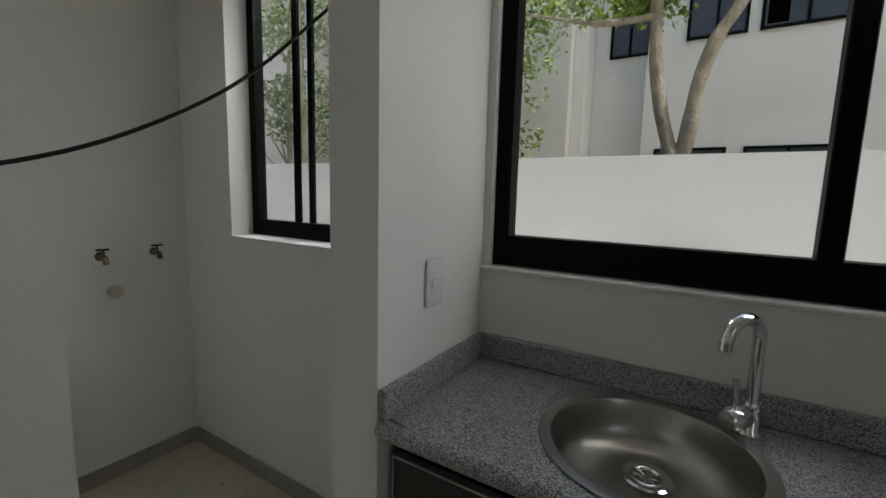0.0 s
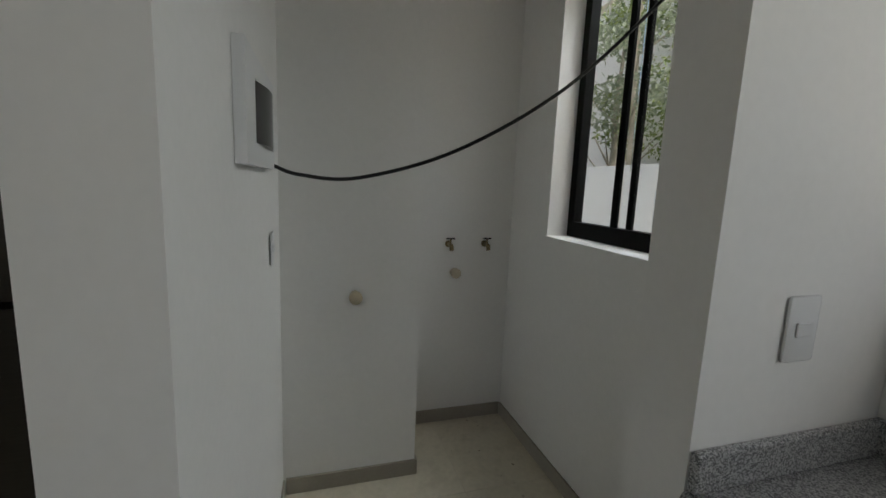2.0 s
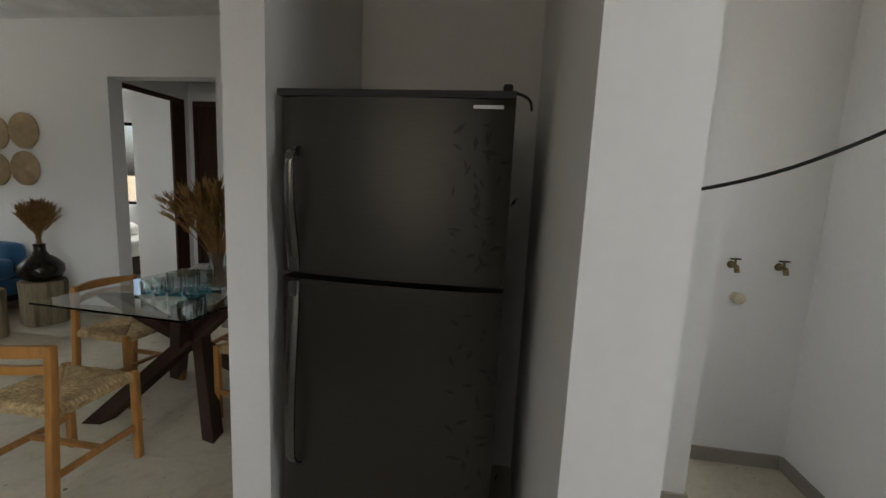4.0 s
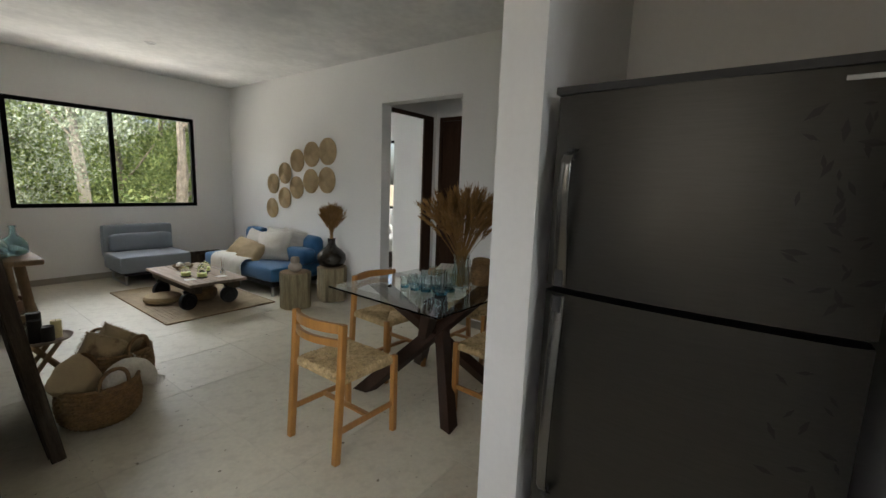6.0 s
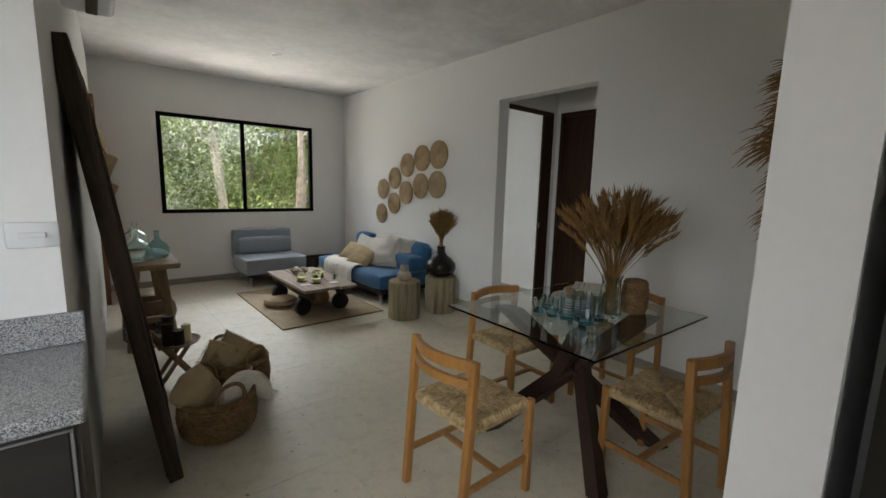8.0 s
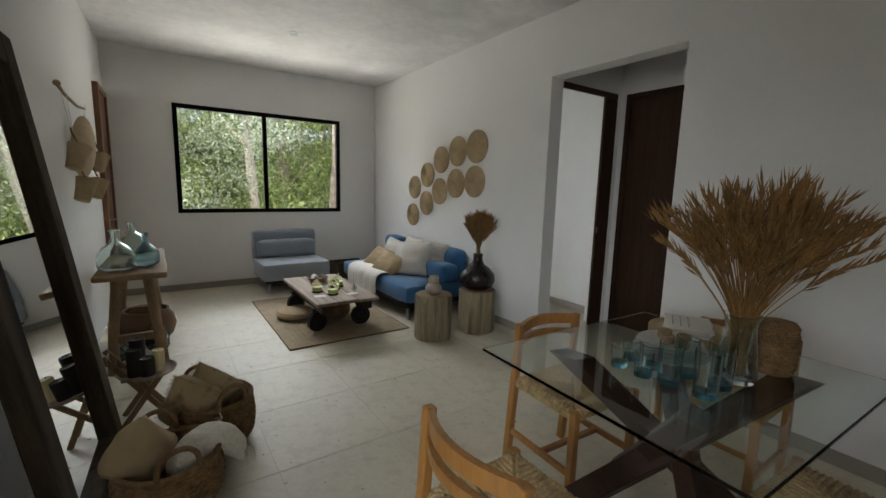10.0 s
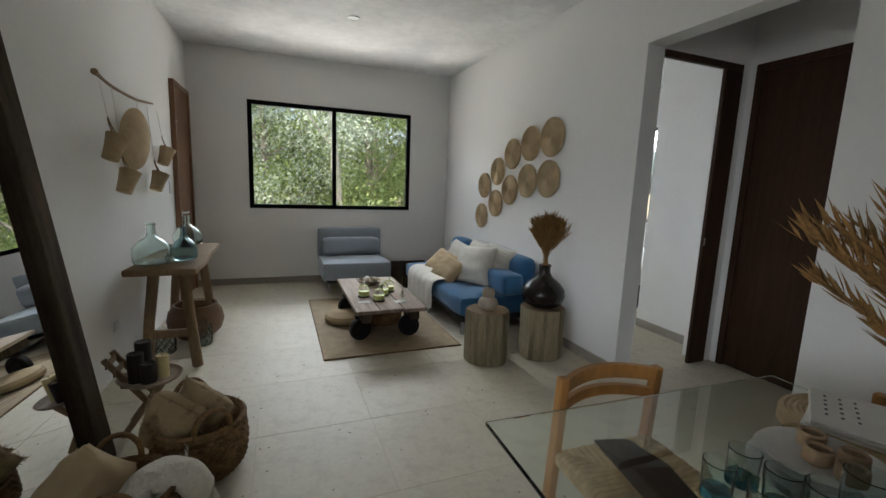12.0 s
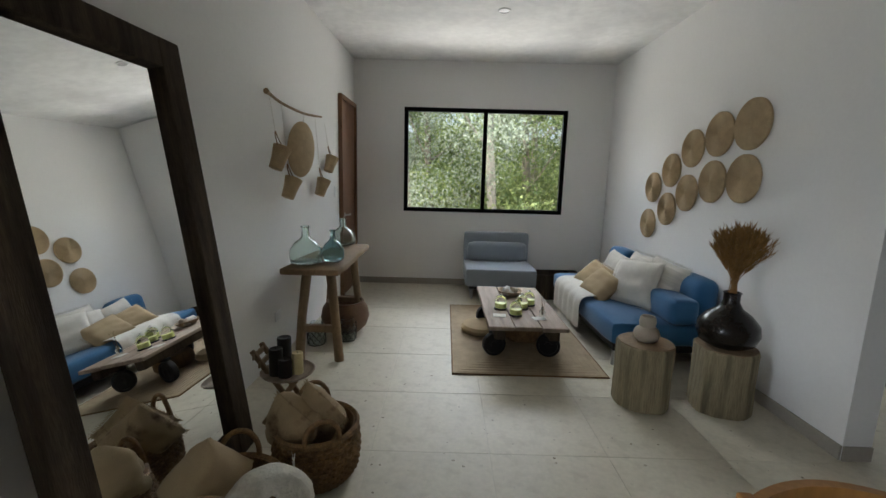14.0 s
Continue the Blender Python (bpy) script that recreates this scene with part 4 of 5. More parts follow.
for k in range(5):
    p = thing("placemat", pose(-1.83, -1.43, 0.751 + k * 0.007, 0, 0, 12 * k), "round woven straw placemat in a pile", "placemat", "stacked placemats")
    part("mat", lathe([(0, 0)] + [(0.013 * i + 0.006 * (j), 0.001 + 0.005 * (j == 1)) for i in range(13) for j in (0, 1)] + [(0.175, 0.0), (0, 0.0)], 40), PALM, p, "")
for k in range(3):
    p = thing("napkin", pose(-1.80, -1.44, 0.787 + k * 0.009, 0, 0, 20 + 4 * k), "folded cream napkin with a dotted print on the placemats", "napkin", "folded napkins")
    part("cloth", bbox(-0.12, 0.12, -0.09, 0.09, 0, 0.0085, 0.004, 2), WHITEF, p)
    if k == 2:
        part("dots", boxes(*[(-0.08 + 0.032 * i, -0.07 + 0.032 * i, -0.06 + 0.03 * j, -0.054 + 0.03 * j, 0.0086, 0.0092) for i in range(5) for j in range(3)]), IRON, p, "small dark printed dots")
wj = thing("wicker_jar", pose(-1.70, -1.10, 0.751), "small lidded wicker jar on the table", "basket")


def woven(profile, n=72, amp=0.004, rows=18):
    """Coiled wall: rings of plait round the profile (radius, z)."""
    prof = []
    for k in range(rows * 4 + 1):
        t = k / (rows * 4) * (len(profile) - 1)
        i = min(int(t), len(profile) - 2)
        f = t - i
        prof.append((profile[i][0] * (1 - f) + profile[i + 1][0] * f, profile[i][1] * (1 - f) + profile[i + 1][1] * f))
    bm = bmesh.new()
    outer, inner = [], []
    for k, (r, z) in enumerate(prof):
        row, ph = k // 4, (k % 4) / 4 * math.pi
        o = []
        for j in range(n):
            a = 2 * math.pi * j / n
            q = r + amp * math.sin(ph) * (0.25 + 0.75 * abs(math.sin(a * n / 8 + row * 1.57)))
            o.append(bm.verts.new((q * math.cos(a), q * math.sin(a), z)))
        outer.append(o)
    for k in (len(prof) - 1, len(prof) // 2, 2):
        r, z = prof[k]
        inner.append([bm.verts.new(((r - 0.014) * math.cos(2 * math.pi * j / n), (r - 0.014) * math.sin(2 * math.pi * j / n), max(z, 0.015))) for j in range(n)])
    rings = outer + inner
    for a, b in zip(rings, rings[1:]):
        for j in range(n):
            bm.faces.new((a[j], a[(j + 1) % n], b[(j + 1) % n], b[j]))
    bm.faces.new(rings[0][::-1])
    bm.faces.new(rings[-1])
    return bm


part("jar_wall", woven([(0.056, 0), (0.067, 0.03), (0.069, 0.12), (0.060, 0.155)], 48, 0.005, 12), WICKER, wj)
part("lid", lathe([(0, 0.156), (0.064, 0.156), (0.066, 0.166), (0.054, 0.182), (0.022, 0.19), (0, 0.191)], 32), WICKER, wj, "domed wicker lid", True)

hang = thing("wall_hanging", pose(-0.70, -0.287, 0), "shaggy hanging of dried grass bunches on the white wall", "wall hanging")
part("spine", tube([(0, -0.012, 1.32), (0, -0.012, 1.69)], 0.006, 8), RAWWOOD, hang)
rnd = random.Random(8)
for z0, ln, cnt, up in ((1.655, 0.085, 130, 0.5), (1.60, 0.085, 80, 0.15), (1.535, 0.115, 120, 0.0), (1.45, 0.08, 35, -0.2), (1.385, 0.075, 60, -0.5)):
    bm = bmesh.new()
    for k in range(cnt):
        a = rnd.uniform(math.pi, 2 * math.pi)
        L_ = ln * rnd.uniform(0.55, 1.1)
        p = Vector((rnd.uniform(-0.02, 0.02), -0.014, z0 + rnd.uniform(-0.03, 0.03)))
        d = Vector((math.cos(a) * 0.9, math.sin(a), up + rnd.uniform(-0.35, 0.3))).normalized()
        tube(smooth_path([p, p + d * L_ * 0.6, p + d * L_ + Vector((0, 0, -0.25 * L_))], 2), [0.0016, 0.0024, 0.002, 0.0012, 0.0005], 4, bm, False)
    part("grass_bunch", bm, STRAW, hang)["kind"] = "stuff"

# ---- air conditioner, ceiling light ----
ac = thing("air_conditioner", pose(left_x(-2.65), -2.65, 2.25), "white split air conditioner high on the wall", "air conditioner")
part("casing", bbox(-0.22, 0.0, -0.40, 0.40, 0.0, 0.28, 0.03, 4), WHITE_PL, ac, "", True)
part("louvre", bbox(-0.15, -0.1, -0.36, 0.36, -0.008, -0.001, 0.003, 1), SMOKE, ac, "dark air outlet slot")
for x, y in ((-1.135, -5.07),):
    sp = thing("ceiling_spot", pose(x, y, H - 0.002), "small round recessed ceiling spotlight, switched off", "ceiling light", "ceiling spots")
    part("trim", lathe([(0.045, 0.0), (0.056, 0.0), (0.055, -0.006), (0.045, -0.008), (0.04, 0.0)], 28), WHITE_PL, sp, "", True)
    part("lamp", lathe([(0, -0.003), (0.039, -0.003), (0.039, 0.0), (0, 0.0)], 24), SILVER, sp)

# ---- seating end of the living room ----
rug = thing("rug", pose(-1.315, -4.84, 0), "flat woven jute rug with stitched border bands", "rug")
bm = bmesh.new()
for i in range(26):
    f0, f1 = 1 - i / 26, 1 - (i + 1) / 26
    z = 0.009 + 0.002 * (i % 2)
    for a, b in (((-1, -1), (1, -1)), ((1, -1), (1, 1)), ((1, 1), (-1, 1)), ((-1, 1), (-1, -1))):
        def q(p, f):
            return (p[0] * (0.56 - (1 - f) * 0.56), p[1] * (0.84 - (1 - f) * 0.56))
        qs = [q(a, f0), q(b, f0), q(b, f1), q(a, f1)]
        v = [bm.verts.new((*c, z)) for c in qs]
        bm.faces.new(v)
        w = [bm.verts.new((*c, 0.0)) for c in qs]
        for k in range(4):
            bm.faces.new((v[k], w[k], w[(k + 1) % 4], v[(k + 1) % 4]))
box(bm, -0.001, 0.001, -0.29, 0.29, 0, 0.009)
part("weave", bm, JUTE, rug)
part("border", tube([(-0.56, -0.84, 0.006), (0.56, -0.84, 0.006), (0.56, 0.84, 0.006), (-0.56, 0.84, 0.006), (-0.56, -0.84, 0.006)], 0.007, 6), WICKER, rug, "darker braided edge")

ct = thing("coffee_table", pose(-1.30, -4.68, 0.012), "low rustic plank coffee table on iron wheels", "coffee table")
for k in range(3):
    x = -0.295 + k * 0.197
    part("plank", bbox(x, x + 0.192, -0.59 + 0.008 * math.sin(k * 5), 0.59 + 0.01 * math.cos(k * 4), 0.29, 0.322, 0.005, 1), GREYWOOD, ct)
for x in (-0.2, 0.2):
    part("beam", bbox(x - 0.04, x + 0.04, -0.56, 0.56, 0.21, 0.289, 0.006, 1), OLDWOOD, ct)
for sy in (-1, 1):
    for sx in (-1, 1):
        w = part("wheel", lathe([(0.0, -0.012), (0.03, -0.02), (0.03, -0.012), (0.07, -0.012), (0.072, -0.025), (0.09, -0.025), (0.093, -0.015), (0.093, 0.015), (0.09, 0.025), (0.072, 0.025), (0.07, 0.012), (0.03, 0.012), (0.03, 0.02), (0, 0.012)], 36), IRON, ct, "black cast iron wheel", True)
        w.matrix_basis = pose(sx * 0.215, -0.02 + sy * 0.36, 0.093, 90, 0, 14 * sx)
        part("bracket", bbox(sx * 0.215 - 0.045, sx * 0.215 + 0.045, -0.02 + sy * 0.36 - 0.02, -0.02 + sy * 0.36 + 0.02, 0.186, 0.21, 0.003, 1), IRON, ct)
pouf = thing("floor_cushion", pose(-1.03, -4.88, 0.012), "round flat woven floor cushion half under the table", "floor cushion")
part("cushion", lathe([(0, 0), (0.16, 0), (0.185, 0.02), (0.188, 0.045), (0.17, 0.07), (0.1, 0.08), (0, 0.082)], 36, 0.03), BEIGEF, pouf, "", True)
pouf = thing("floor_cushion", pose(-1.38, -4.75, 0.012), "round brown woven floor cushion under the table", "floor cushion")
part("cushion", lathe([(0, 0), (0.15, 0), (0.175, 0.03), (0.175, 0.09), (0.15, 0.13), (0, 0.135)], 36, 0.03), WICKER, pouf, "", True)
TZ = 0.3345
for x, y in ((-1.15, -4.53), (-1.25, -4.37), (-1.41, -4.66), (-1.33, -4.55)):
    j = thing("cloche_candle", pose(x, y, TZ), "lime green candle under a clear glass cloche", "candle", "candles on the coffee table")
    part("base", lathe([(0, 0), (0.052, 0), (0.054, 0.006), (0.05, 0.01), (0, 0.01)], 28), IRON, j, "", True)
    part("candle", lathe([(0, 0.0105), (0.037, 0.0105), (0.037, 0.048), (0.033, 0.051), (0, 0.049)], 24), WAXGREEN, j, "", True)
    part("cloche", lathe([(0.047, 0.0105), (0.048, 0.06), (0.043, 0.088), (0.03, 0.105), (0.01, 0.112), (0.007, 0.118), (0.011, 0.127), (0.006, 0.134), (0, 0.135), (0, 0.11), (0.028, 0.102), (0.041, 0.086), (0.0455, 0.06), (0.0445, 0.0105)], 28), DOME, j, "clear glass dome", True).visible_shadow = False
bw = thing("wooden_bowl", pose(-1.29, -4.96, TZ), "shallow wooden bowl of shells and dried pods", "bowl")
part("bowl", lathe([(0, 0), (0.06, 0), (0.10, 0.03), (0.115, 0.05), (0.107, 0.05), (0.09, 0.03), (0, 0.012)], 32), RAWWOOD, bw, "", True)
for k, (x, y) in enumerate(((0.04, 0.02), (-0.045, 0.03), (0.0, -0.05), (0.02, 0.055), (-0.03, -0.01), (0.055, -0.04))):
    s_ = thing("dried_pod", pose(-1.29 + x, -4.96 + y, TZ + 0.025, 20 * k, 0, 40 * k), "knobbly pale shell in the wooden bowl", "shell", "shells in the bowl")
    part("pod", lathe([(0, 0), (0.02, 0.004), (0.036, 0.02), (0.034, 0.04), (0.018, 0.055), (0, 0.058)], 20, 0.5, k * 3), CERAMIC if k % 2 else STONEW, s_, "", True)
rd = thing("diffuser_bottle", pose(-1.45, -4.33, TZ), "small glass diffuser bottle with wooden reeds", "diffuser")
part("bottle", lathe([(0, 0), (0.024, 0), (0.025, 0.05), (0.012, 0.065), (0.012, 0.08), (0, 0.08)], 20), BOTTLE, rd, "", True)
part("reeds", tube([(0.0, 0, 0.02), (0.02, 0.01, 0.2)], 0.0015, 5, tube([(0, 0, 0.02), (-0.02, 0.01, 0.2)], 0.0015, 5, tube([(0, 0, 0.02), (0.0, -0.02, 0.21)], 0.0015, 5))), RAWWOOD, rd)
for x, y, a in ((-1.42, -4.3, 5), (-1.12, -4.35, -4)):
    cl = thing("paper_coaster", pose(x, y, TZ, 0, 0, a), "thin pale fabric coaster on the planks", "coaster", "coasters")
    part("cloth", bbox(-0.05, 0.05, -0.04, 0.04, 0, 0.003, 0.001, 1), WHITEF, cl)


def soft_block(x0, x1, y0, y1, z0, z1, r=0.05, puff=0.02):
    """Upholstered block: rounded, slightly swollen."""
    bm = bmesh.new()
    box(bm, x0, x1, y0, y1, z0, z1)
    bmesh.ops.subdivide_edges(bm, edges=list(bm.edges), cuts=9, use_grid_fill=True)
    c = Vector(((x0 + x1) / 2, (y0 + y1) / 2, (z0 + z1) / 2))
    h = Vector(((x1 - x0) / 2, (y1 - y0) / 2, (z1 - z0) / 2))
    r = min(r, *[k * 0.95 for k in h])
    for v in bm.verts:
        p = v.co - c
        inner = Vector([max(-(h[i] - r), min(h[i] - r, p[i])) for i in range(3)])
        d = p - inner
        if d.length > 1e-6:
            p = inner + d.normalized() * r if sum(abs(x) > 1e-6 for x in d) > 1 else inner + d
        u = Vector([p[i] / h[i] for i in range(3)])
        for i in range(3):
            j, k = (i + 1) % 3, (i + 2) % 3
            p[i] += puff * u[i] * (1 - u[j] ** 2) * (1 - u[k] ** 2) * 0.6
        p += Vector((1, 1, 1)) * 0.004 * noise.noise(v.co * 7)
        v.co = c + p
    return bm


sofa = thing("sofa", pose(-2.31, -5.05, 0), "low bright blue fabric sofa against the wall", "sofa")
part("seat", soft_block(-0.40, 0.38, -0.88, 0.88, 0.17, 0.37, 0.06), BLUE, sofa, "thick blue seat mattress", True)
part("base_frame", bbox(-0.38, 0.33, -0.82, 0.82, 0.115, 0.17, 0.006, 1), IRON, sofa)
for sx in (-0.35, 0.31):
    for sy in (-0.8, 0.8):
        part("leg", tube([(sx, sy, 0), (sx, sy, 0.116)], 0.018, 10), SILVER, sofa)
for y0, y1 in ((-0.87, -0.42), (0.42, 0.88)):
    part("backrest", soft_block(-0.41, -0.23, y0, y1, 0.36, 0.69, 0.07), BLUE, sofa, "", True)
part("side_bolster", soft_block(-0.24, -0.04, 0.52, 0.92, 0.36, 0.55, 0.035), BLUE, sofa, "blue arm cushion", True)


def throw_bm(w, profile, seed=0, n=26):
    """Cloth of width w along y that follows (x, z) points, with soft folds and thickness."""
    path = smooth_path([(x, 0, z) for x, z in profile], 6)
    bm = bmesh.new()
    rows = []
    for k, p in enumerate(path):
        f = k / (len(path) - 1)
        row = []
        for j in range(n + 1):
            y = (j / n - 0.5) * w
            wav = 0.009 * math.sin(y * 38 + 2 * f + seed) * (0.3 + f) + 0.006 * noise.noise((y * 9, f * 6, seed))
            row.append(bm.verts.new((p.x + wav * 0.8 + 0.004, y + 0.02 * math.sin(f * 5 + seed), p.z + abs(wav) * 0.5 + 0.004)))
        rows.append(row)
    for a, b in zip(rows, rows[1:]):
        for j in range(n):
            bm.faces.new((a[j], a[j + 1], b[j + 1], b[j]))
    ex = bmesh.ops.extrude_face_region(bm, geom=list(bm.faces))
    for v in ex["geom"]:
        if isinstance(v, bmesh.types.BMVert):
            v.co += Vector((0.004, 0, 0.005))
    return bm


th = thing("throw_blanket", pose(-2.31, -5.16, 0), "cream knitted throw draped over the sofa front", "blanket")
part("cloth", throw_bm(0.80, [(-0.12, 0.392), (0.1, 0.396), (0.3, 0.396), (0.385, 0.378), (0.425, 0.32), (0.428, 0.2), (0.432, 0.09)], 1), WHITEF, th, "", True)
hem = part("fringe", fringe_bm(0.78, 0.02, 0.03, 0.012, "b"), WHITEF, th)
hem.matrix_basis = pose(0.44, 0, 0.105, 0, 0, 90)


def cushion(x, y, z, w, h, t, lean, turn, material, label, seed, fringe=False, roll=0):
    c = thing("cushion", pose(x, y, z, lean, roll, turn), label, "cushion", "sofa cushions" if x < -1 else "basket cushions")
    part("cover", pillow_bm(w, h, t, seed), material, c, "", True)
    if fringe:
        part("fringe", fringe_bm(w, h), material, c)
    return c


WS, BS = "plump white cotton cushion on the blue sofa", "beige fringed cushion on the blue sofa"
cushion(-2.43, -5.40, 0.52, 0.38, 0.36, 0.14, -26, 104, WHITEF, WS, 1, False, 10)
cushion(-2.48, -5.02, 0.56, 0.42, 0.40, 0.14, -20, 92, STRIPEF, "cream cushion with ribbed stripes on the blue sofa", 2, True)
cushion(-2.38, -4.95, 0.54, 0.42, 0.38, 0.15, -28, 108, WHITEF, WS, 3, False, -8)
cushion(-2.49, -4.58, 0.57, 0.44, 0.40, 0.13, -18, 100, STRIPEF, "cream cushion with ribbed stripes on the blue sofa", 7, True, 6)
cushion(-2.31, -4.68, 0.55, 0.46, 0.43, 0.15, -28, 116, WHITEF, "big white cotton cushion on the blue sofa", 8, True, -6)
cushion(-2.19, -5.27, 0.47, 0.42, 0.31, 0.13, -48, 104, BEIGEF, BS, 4, True, 10)
cushion(-2.11, -4.90, 0.47, 0.42, 0.30, 0.13, -46, 98, BEIGEF, BS, 5, True, 8)

ln = thing("wooden_crate", pose(-2.05, -6.18, 0), "low dark wooden box beyond the sofa", "crate")
part("box", boxes((-0.28, 0.28, -0.16, -0.145, 0, 0.3), (-0.28, 0.28, 0.145, 0.16, 0, 0.3), (-0.28, -0.265, -0.145, 0.145, 0, 0.3), (0.265, 0.28, -0.145, 0.145, 0, 0.3), (-0.265, 0.265, -0.145, 0.145, 0.0, 0.02)), OLDWOOD, ln)

arm = thing("armless_chair", pose(-1.335, -6.22, 0), "pale grey-blue upholstered armless chair under the window", "armchair")
part("seat", soft_block(-0.41, 0.41, -0.33, 0.36, 0.17, 0.385, 0.028, 0.01), GREYF, arm, "", True)
part("backrest", soft_block(-0.41, 0.41, -0.40, -0.25, 0.30, 0.735, 0.03, 0.008), GREYF, arm, "", True)
part("lumbar_cushion", soft_block(-0.365, 0.365, -0.26, -0.13, 0.385, 0.62, 0.05, 0.012), GREYF, arm, "", True)
part("base_frame", bbox(-0.36, 0.36, -0.3, 0.3, 0.13, 0.17, 0.005, 1), IRON, arm)
for sx in (-0.33, 0.33):
    part("leg", tube([(sx, 0.26, 0.15), (sx, 0.26, 0.015), (sx, -0.26, 0.015), (sx, -0.26, 0.15)], 0.014, 8), SILVER, arm)


def stump(x, y, r, h, seed, label):
    s_ = thing("stump_table", pose(x, y, 0), label, "side table", "stump tables")
    n = 96
    bm = bmesh.new()
    rings = []
    for z, k in ((0, 0.97), (0.015, 1), (h * 0.25, 1.0), (h * 0.5, 0.985), (h * 0.8, 1.0), (h - 0.02, 1.01), (h - 0.004, 0.99), (h, 0.965)):
        rings.append([bm.verts.new((math.cos(a) * q, math.sin(a) * q, z)) for a in [2 * math.pi * j / n for j in range(n)] for q in [r * k * (1 + 0.09 * noise.noise((math.cos(a) * 1.4 + seed, math.sin(a) * 1.4, z * 0.7)) + 0.035 * noise.noise((math.cos(a) * 5, math.sin(a) * 5, z * 1.5 + seed)) + 0.03 * noise.noise((math.cos(a) * 13, math.sin(a) * 13, z + seed)))]])
    for a, b in zip(rings, rings[1:]):
        for j in range(n):
            bm.faces.new((a[j], a[(j + 1) % n], b[(j + 1) % n], b[j]))
    bm.faces.new(rings[0][::-1])
    part("trunk", bm, BARK, s_, "", True)
    part("top", lathe([(0.0, h + 0.001), (r * 0.3, h + 0.0015), (r * 0.6, h + 0.0005), (r * 0.95, h + 0.001), (r * 0.95, h - 0.01), (0, h - 0.01)], 40, 0.05, seed), RAWWOOD, s_, "pale sawn end grain")


stump(-1.955, -3.70, 0.168, 0.405, 1, "pale debarked tree stump side table")
stump(-2.435, -3.66, 0.175, 0.405, 5, "debarked tree stump side table near the wall")
v = thing("gourd_vase", pose(-1.955, -3.70, 0.407), "small sandy ceramic gourd-shaped vase on the stump", "vase")
part("pot", lathe([(0, 0), (0.045, 0), (0.07, 0.02), (0.078, 0.05), (0.066, 0.08), (0.045, 0.098), (0.05, 0.125), (0.046, 0.15), (0.04, 0.163), (0.034, 0.16), (0.036, 0.14), (0, 0.13)], 32), CERAMIC, v, "", True)
v = thing("dark_vase", pose(-2.435, -3.67, 0.407), "big dark smoky glass demijohn on the stump", "vase")
part("jar", lathe([(0, 0), (0.10, 0), (0.15, 0.03), (0.172, 0.09), (0.165, 0.145), (0.12, 0.20), (0.065, 0.24), (0.045, 0.28), (0.045, 0.33), (0.052, 0.335), (0.045, 0.34), (0.034, 0.33), (0, 0.30)], 40), DARKJAR, v, "", True)
dried_grass(pose(-2.435, -3.67, 0.70), "short bunch of golden dried grass in the dark vase", 150, 0.095, 0.38, 30, 11)

DISCS = [(-5.39, 1.36, 0.145), (-5.085, 1.516, 0.15), (-4.784, 1.689, 0.155), (-4.455, 1.769, 0.165), (-4.118, 1.80, 0.172),
         (-5.43, 1.0, 0.145), (-5.10, 1.165, 0.15), (-4.806, 1.32, 0.155), (-4.478, 1.415, 0.162), (-4.138, 1.435, 0.168)]
for y, z, r in DISCS:
    d = thing("woven_disc", pose(-2.7395, y, z, 0, 90, 0), "round plaited palm disc hung flat on the wall", "wall disc", "wall discs")
    prof = [(0, 0.024)]
    for i in range(14):
        prof += [(r * (i + 0.3) / 14.5, 0.028 + 0.0), (r * (i + 0.9) / 14.5, 0.024)]
    prof += [(r, 0.02), (r, 0.004), (r * 0.9, 0.0), (0, 0.0)]
    part("plait", lathe(prof, 48), PALM, d)

# ---- console side ----
con = thing("console_table", pose(0.253, -4.58, 0), "rough hewn wooden console table on splayed legs", "console table")
bm = bbox(-0.203, 0.20, -0.595, 0.595, 0.70, 0.745, 0.012, 2)
bmesh.ops.subdivide_edges(bm, edges=[e for e in bm.edges if e.calc_length() > 0.3], cuts=8, use_grid_fill=True)
for q in bm.verts:
    q.co += Vector((0.012, 0.02, 0.005)) * noise.noise(q.co * 5)
part("top", bm, RAWWOOD, con, "", True)
for sy in (-1, 1):
    for sx in (-1, 1):
        part("leg", tube([(sx * 0.15, sy * 0.40, 0), (sx * 0.125 + 0.004, sy * 0.39, 0.33), (sx * 0.085, sy * 0.37, 0.705)], [0.036, 0.033, 0.036], 12), RAWWOOD, con, "", True)
    part("stretcher", slanted((-0.13, sy * 0.393, 0.25), (0.13, sy * 0.393, 0.25), 0.04, 0.055), RAWWOOD, con)


def demijohn(x, y, r, h, material, label):
    b = thing("demijohn", pose(x, y, 0.75), label, "bottle", "glass demijohns")
    part("bottle", lathe([(0, 0.012), (r * 0.7, 0), (r * 0.95, 0.015), (r, h * 0.2), (r * 0.97, h * 0.38), (r * 0.7, h * 0.55), (r * 0.33, h * 0.67), (r * 0.24, h * 0.75), (r * 0.22, h * 0.95), (r * 0.30, h * 0.96), (r * 0.30, h), (r * 0.16, h), (r * 0.16, h * 0.72), (r * 0.27, h * 0.65), (r * 0.66, h * 0.53), (r * 0.93, h * 0.37), (r * 0.96, h * 0.2), (r * 0.9, 0.022), (0, 0.02)], 36), material, b, "", True)


demijohn(0.33, -4.16, 0.115, 0.275, BOTTLE, "pale green glass demijohn on the console")
demijohn(0.17, -4.30, 0.085, 0.235, BOTTLE_D, "blue-green square-shouldered glass bottle on the console")
demijohn(0.28, -5.06, 0.115, 0.25, BOTTLE, "round pale green glass bottle at the end of the console")
jr = thing("ink_jar", pose(0.25, -4.24, 0.75), "little clear glass jar between the bottles", "jar")
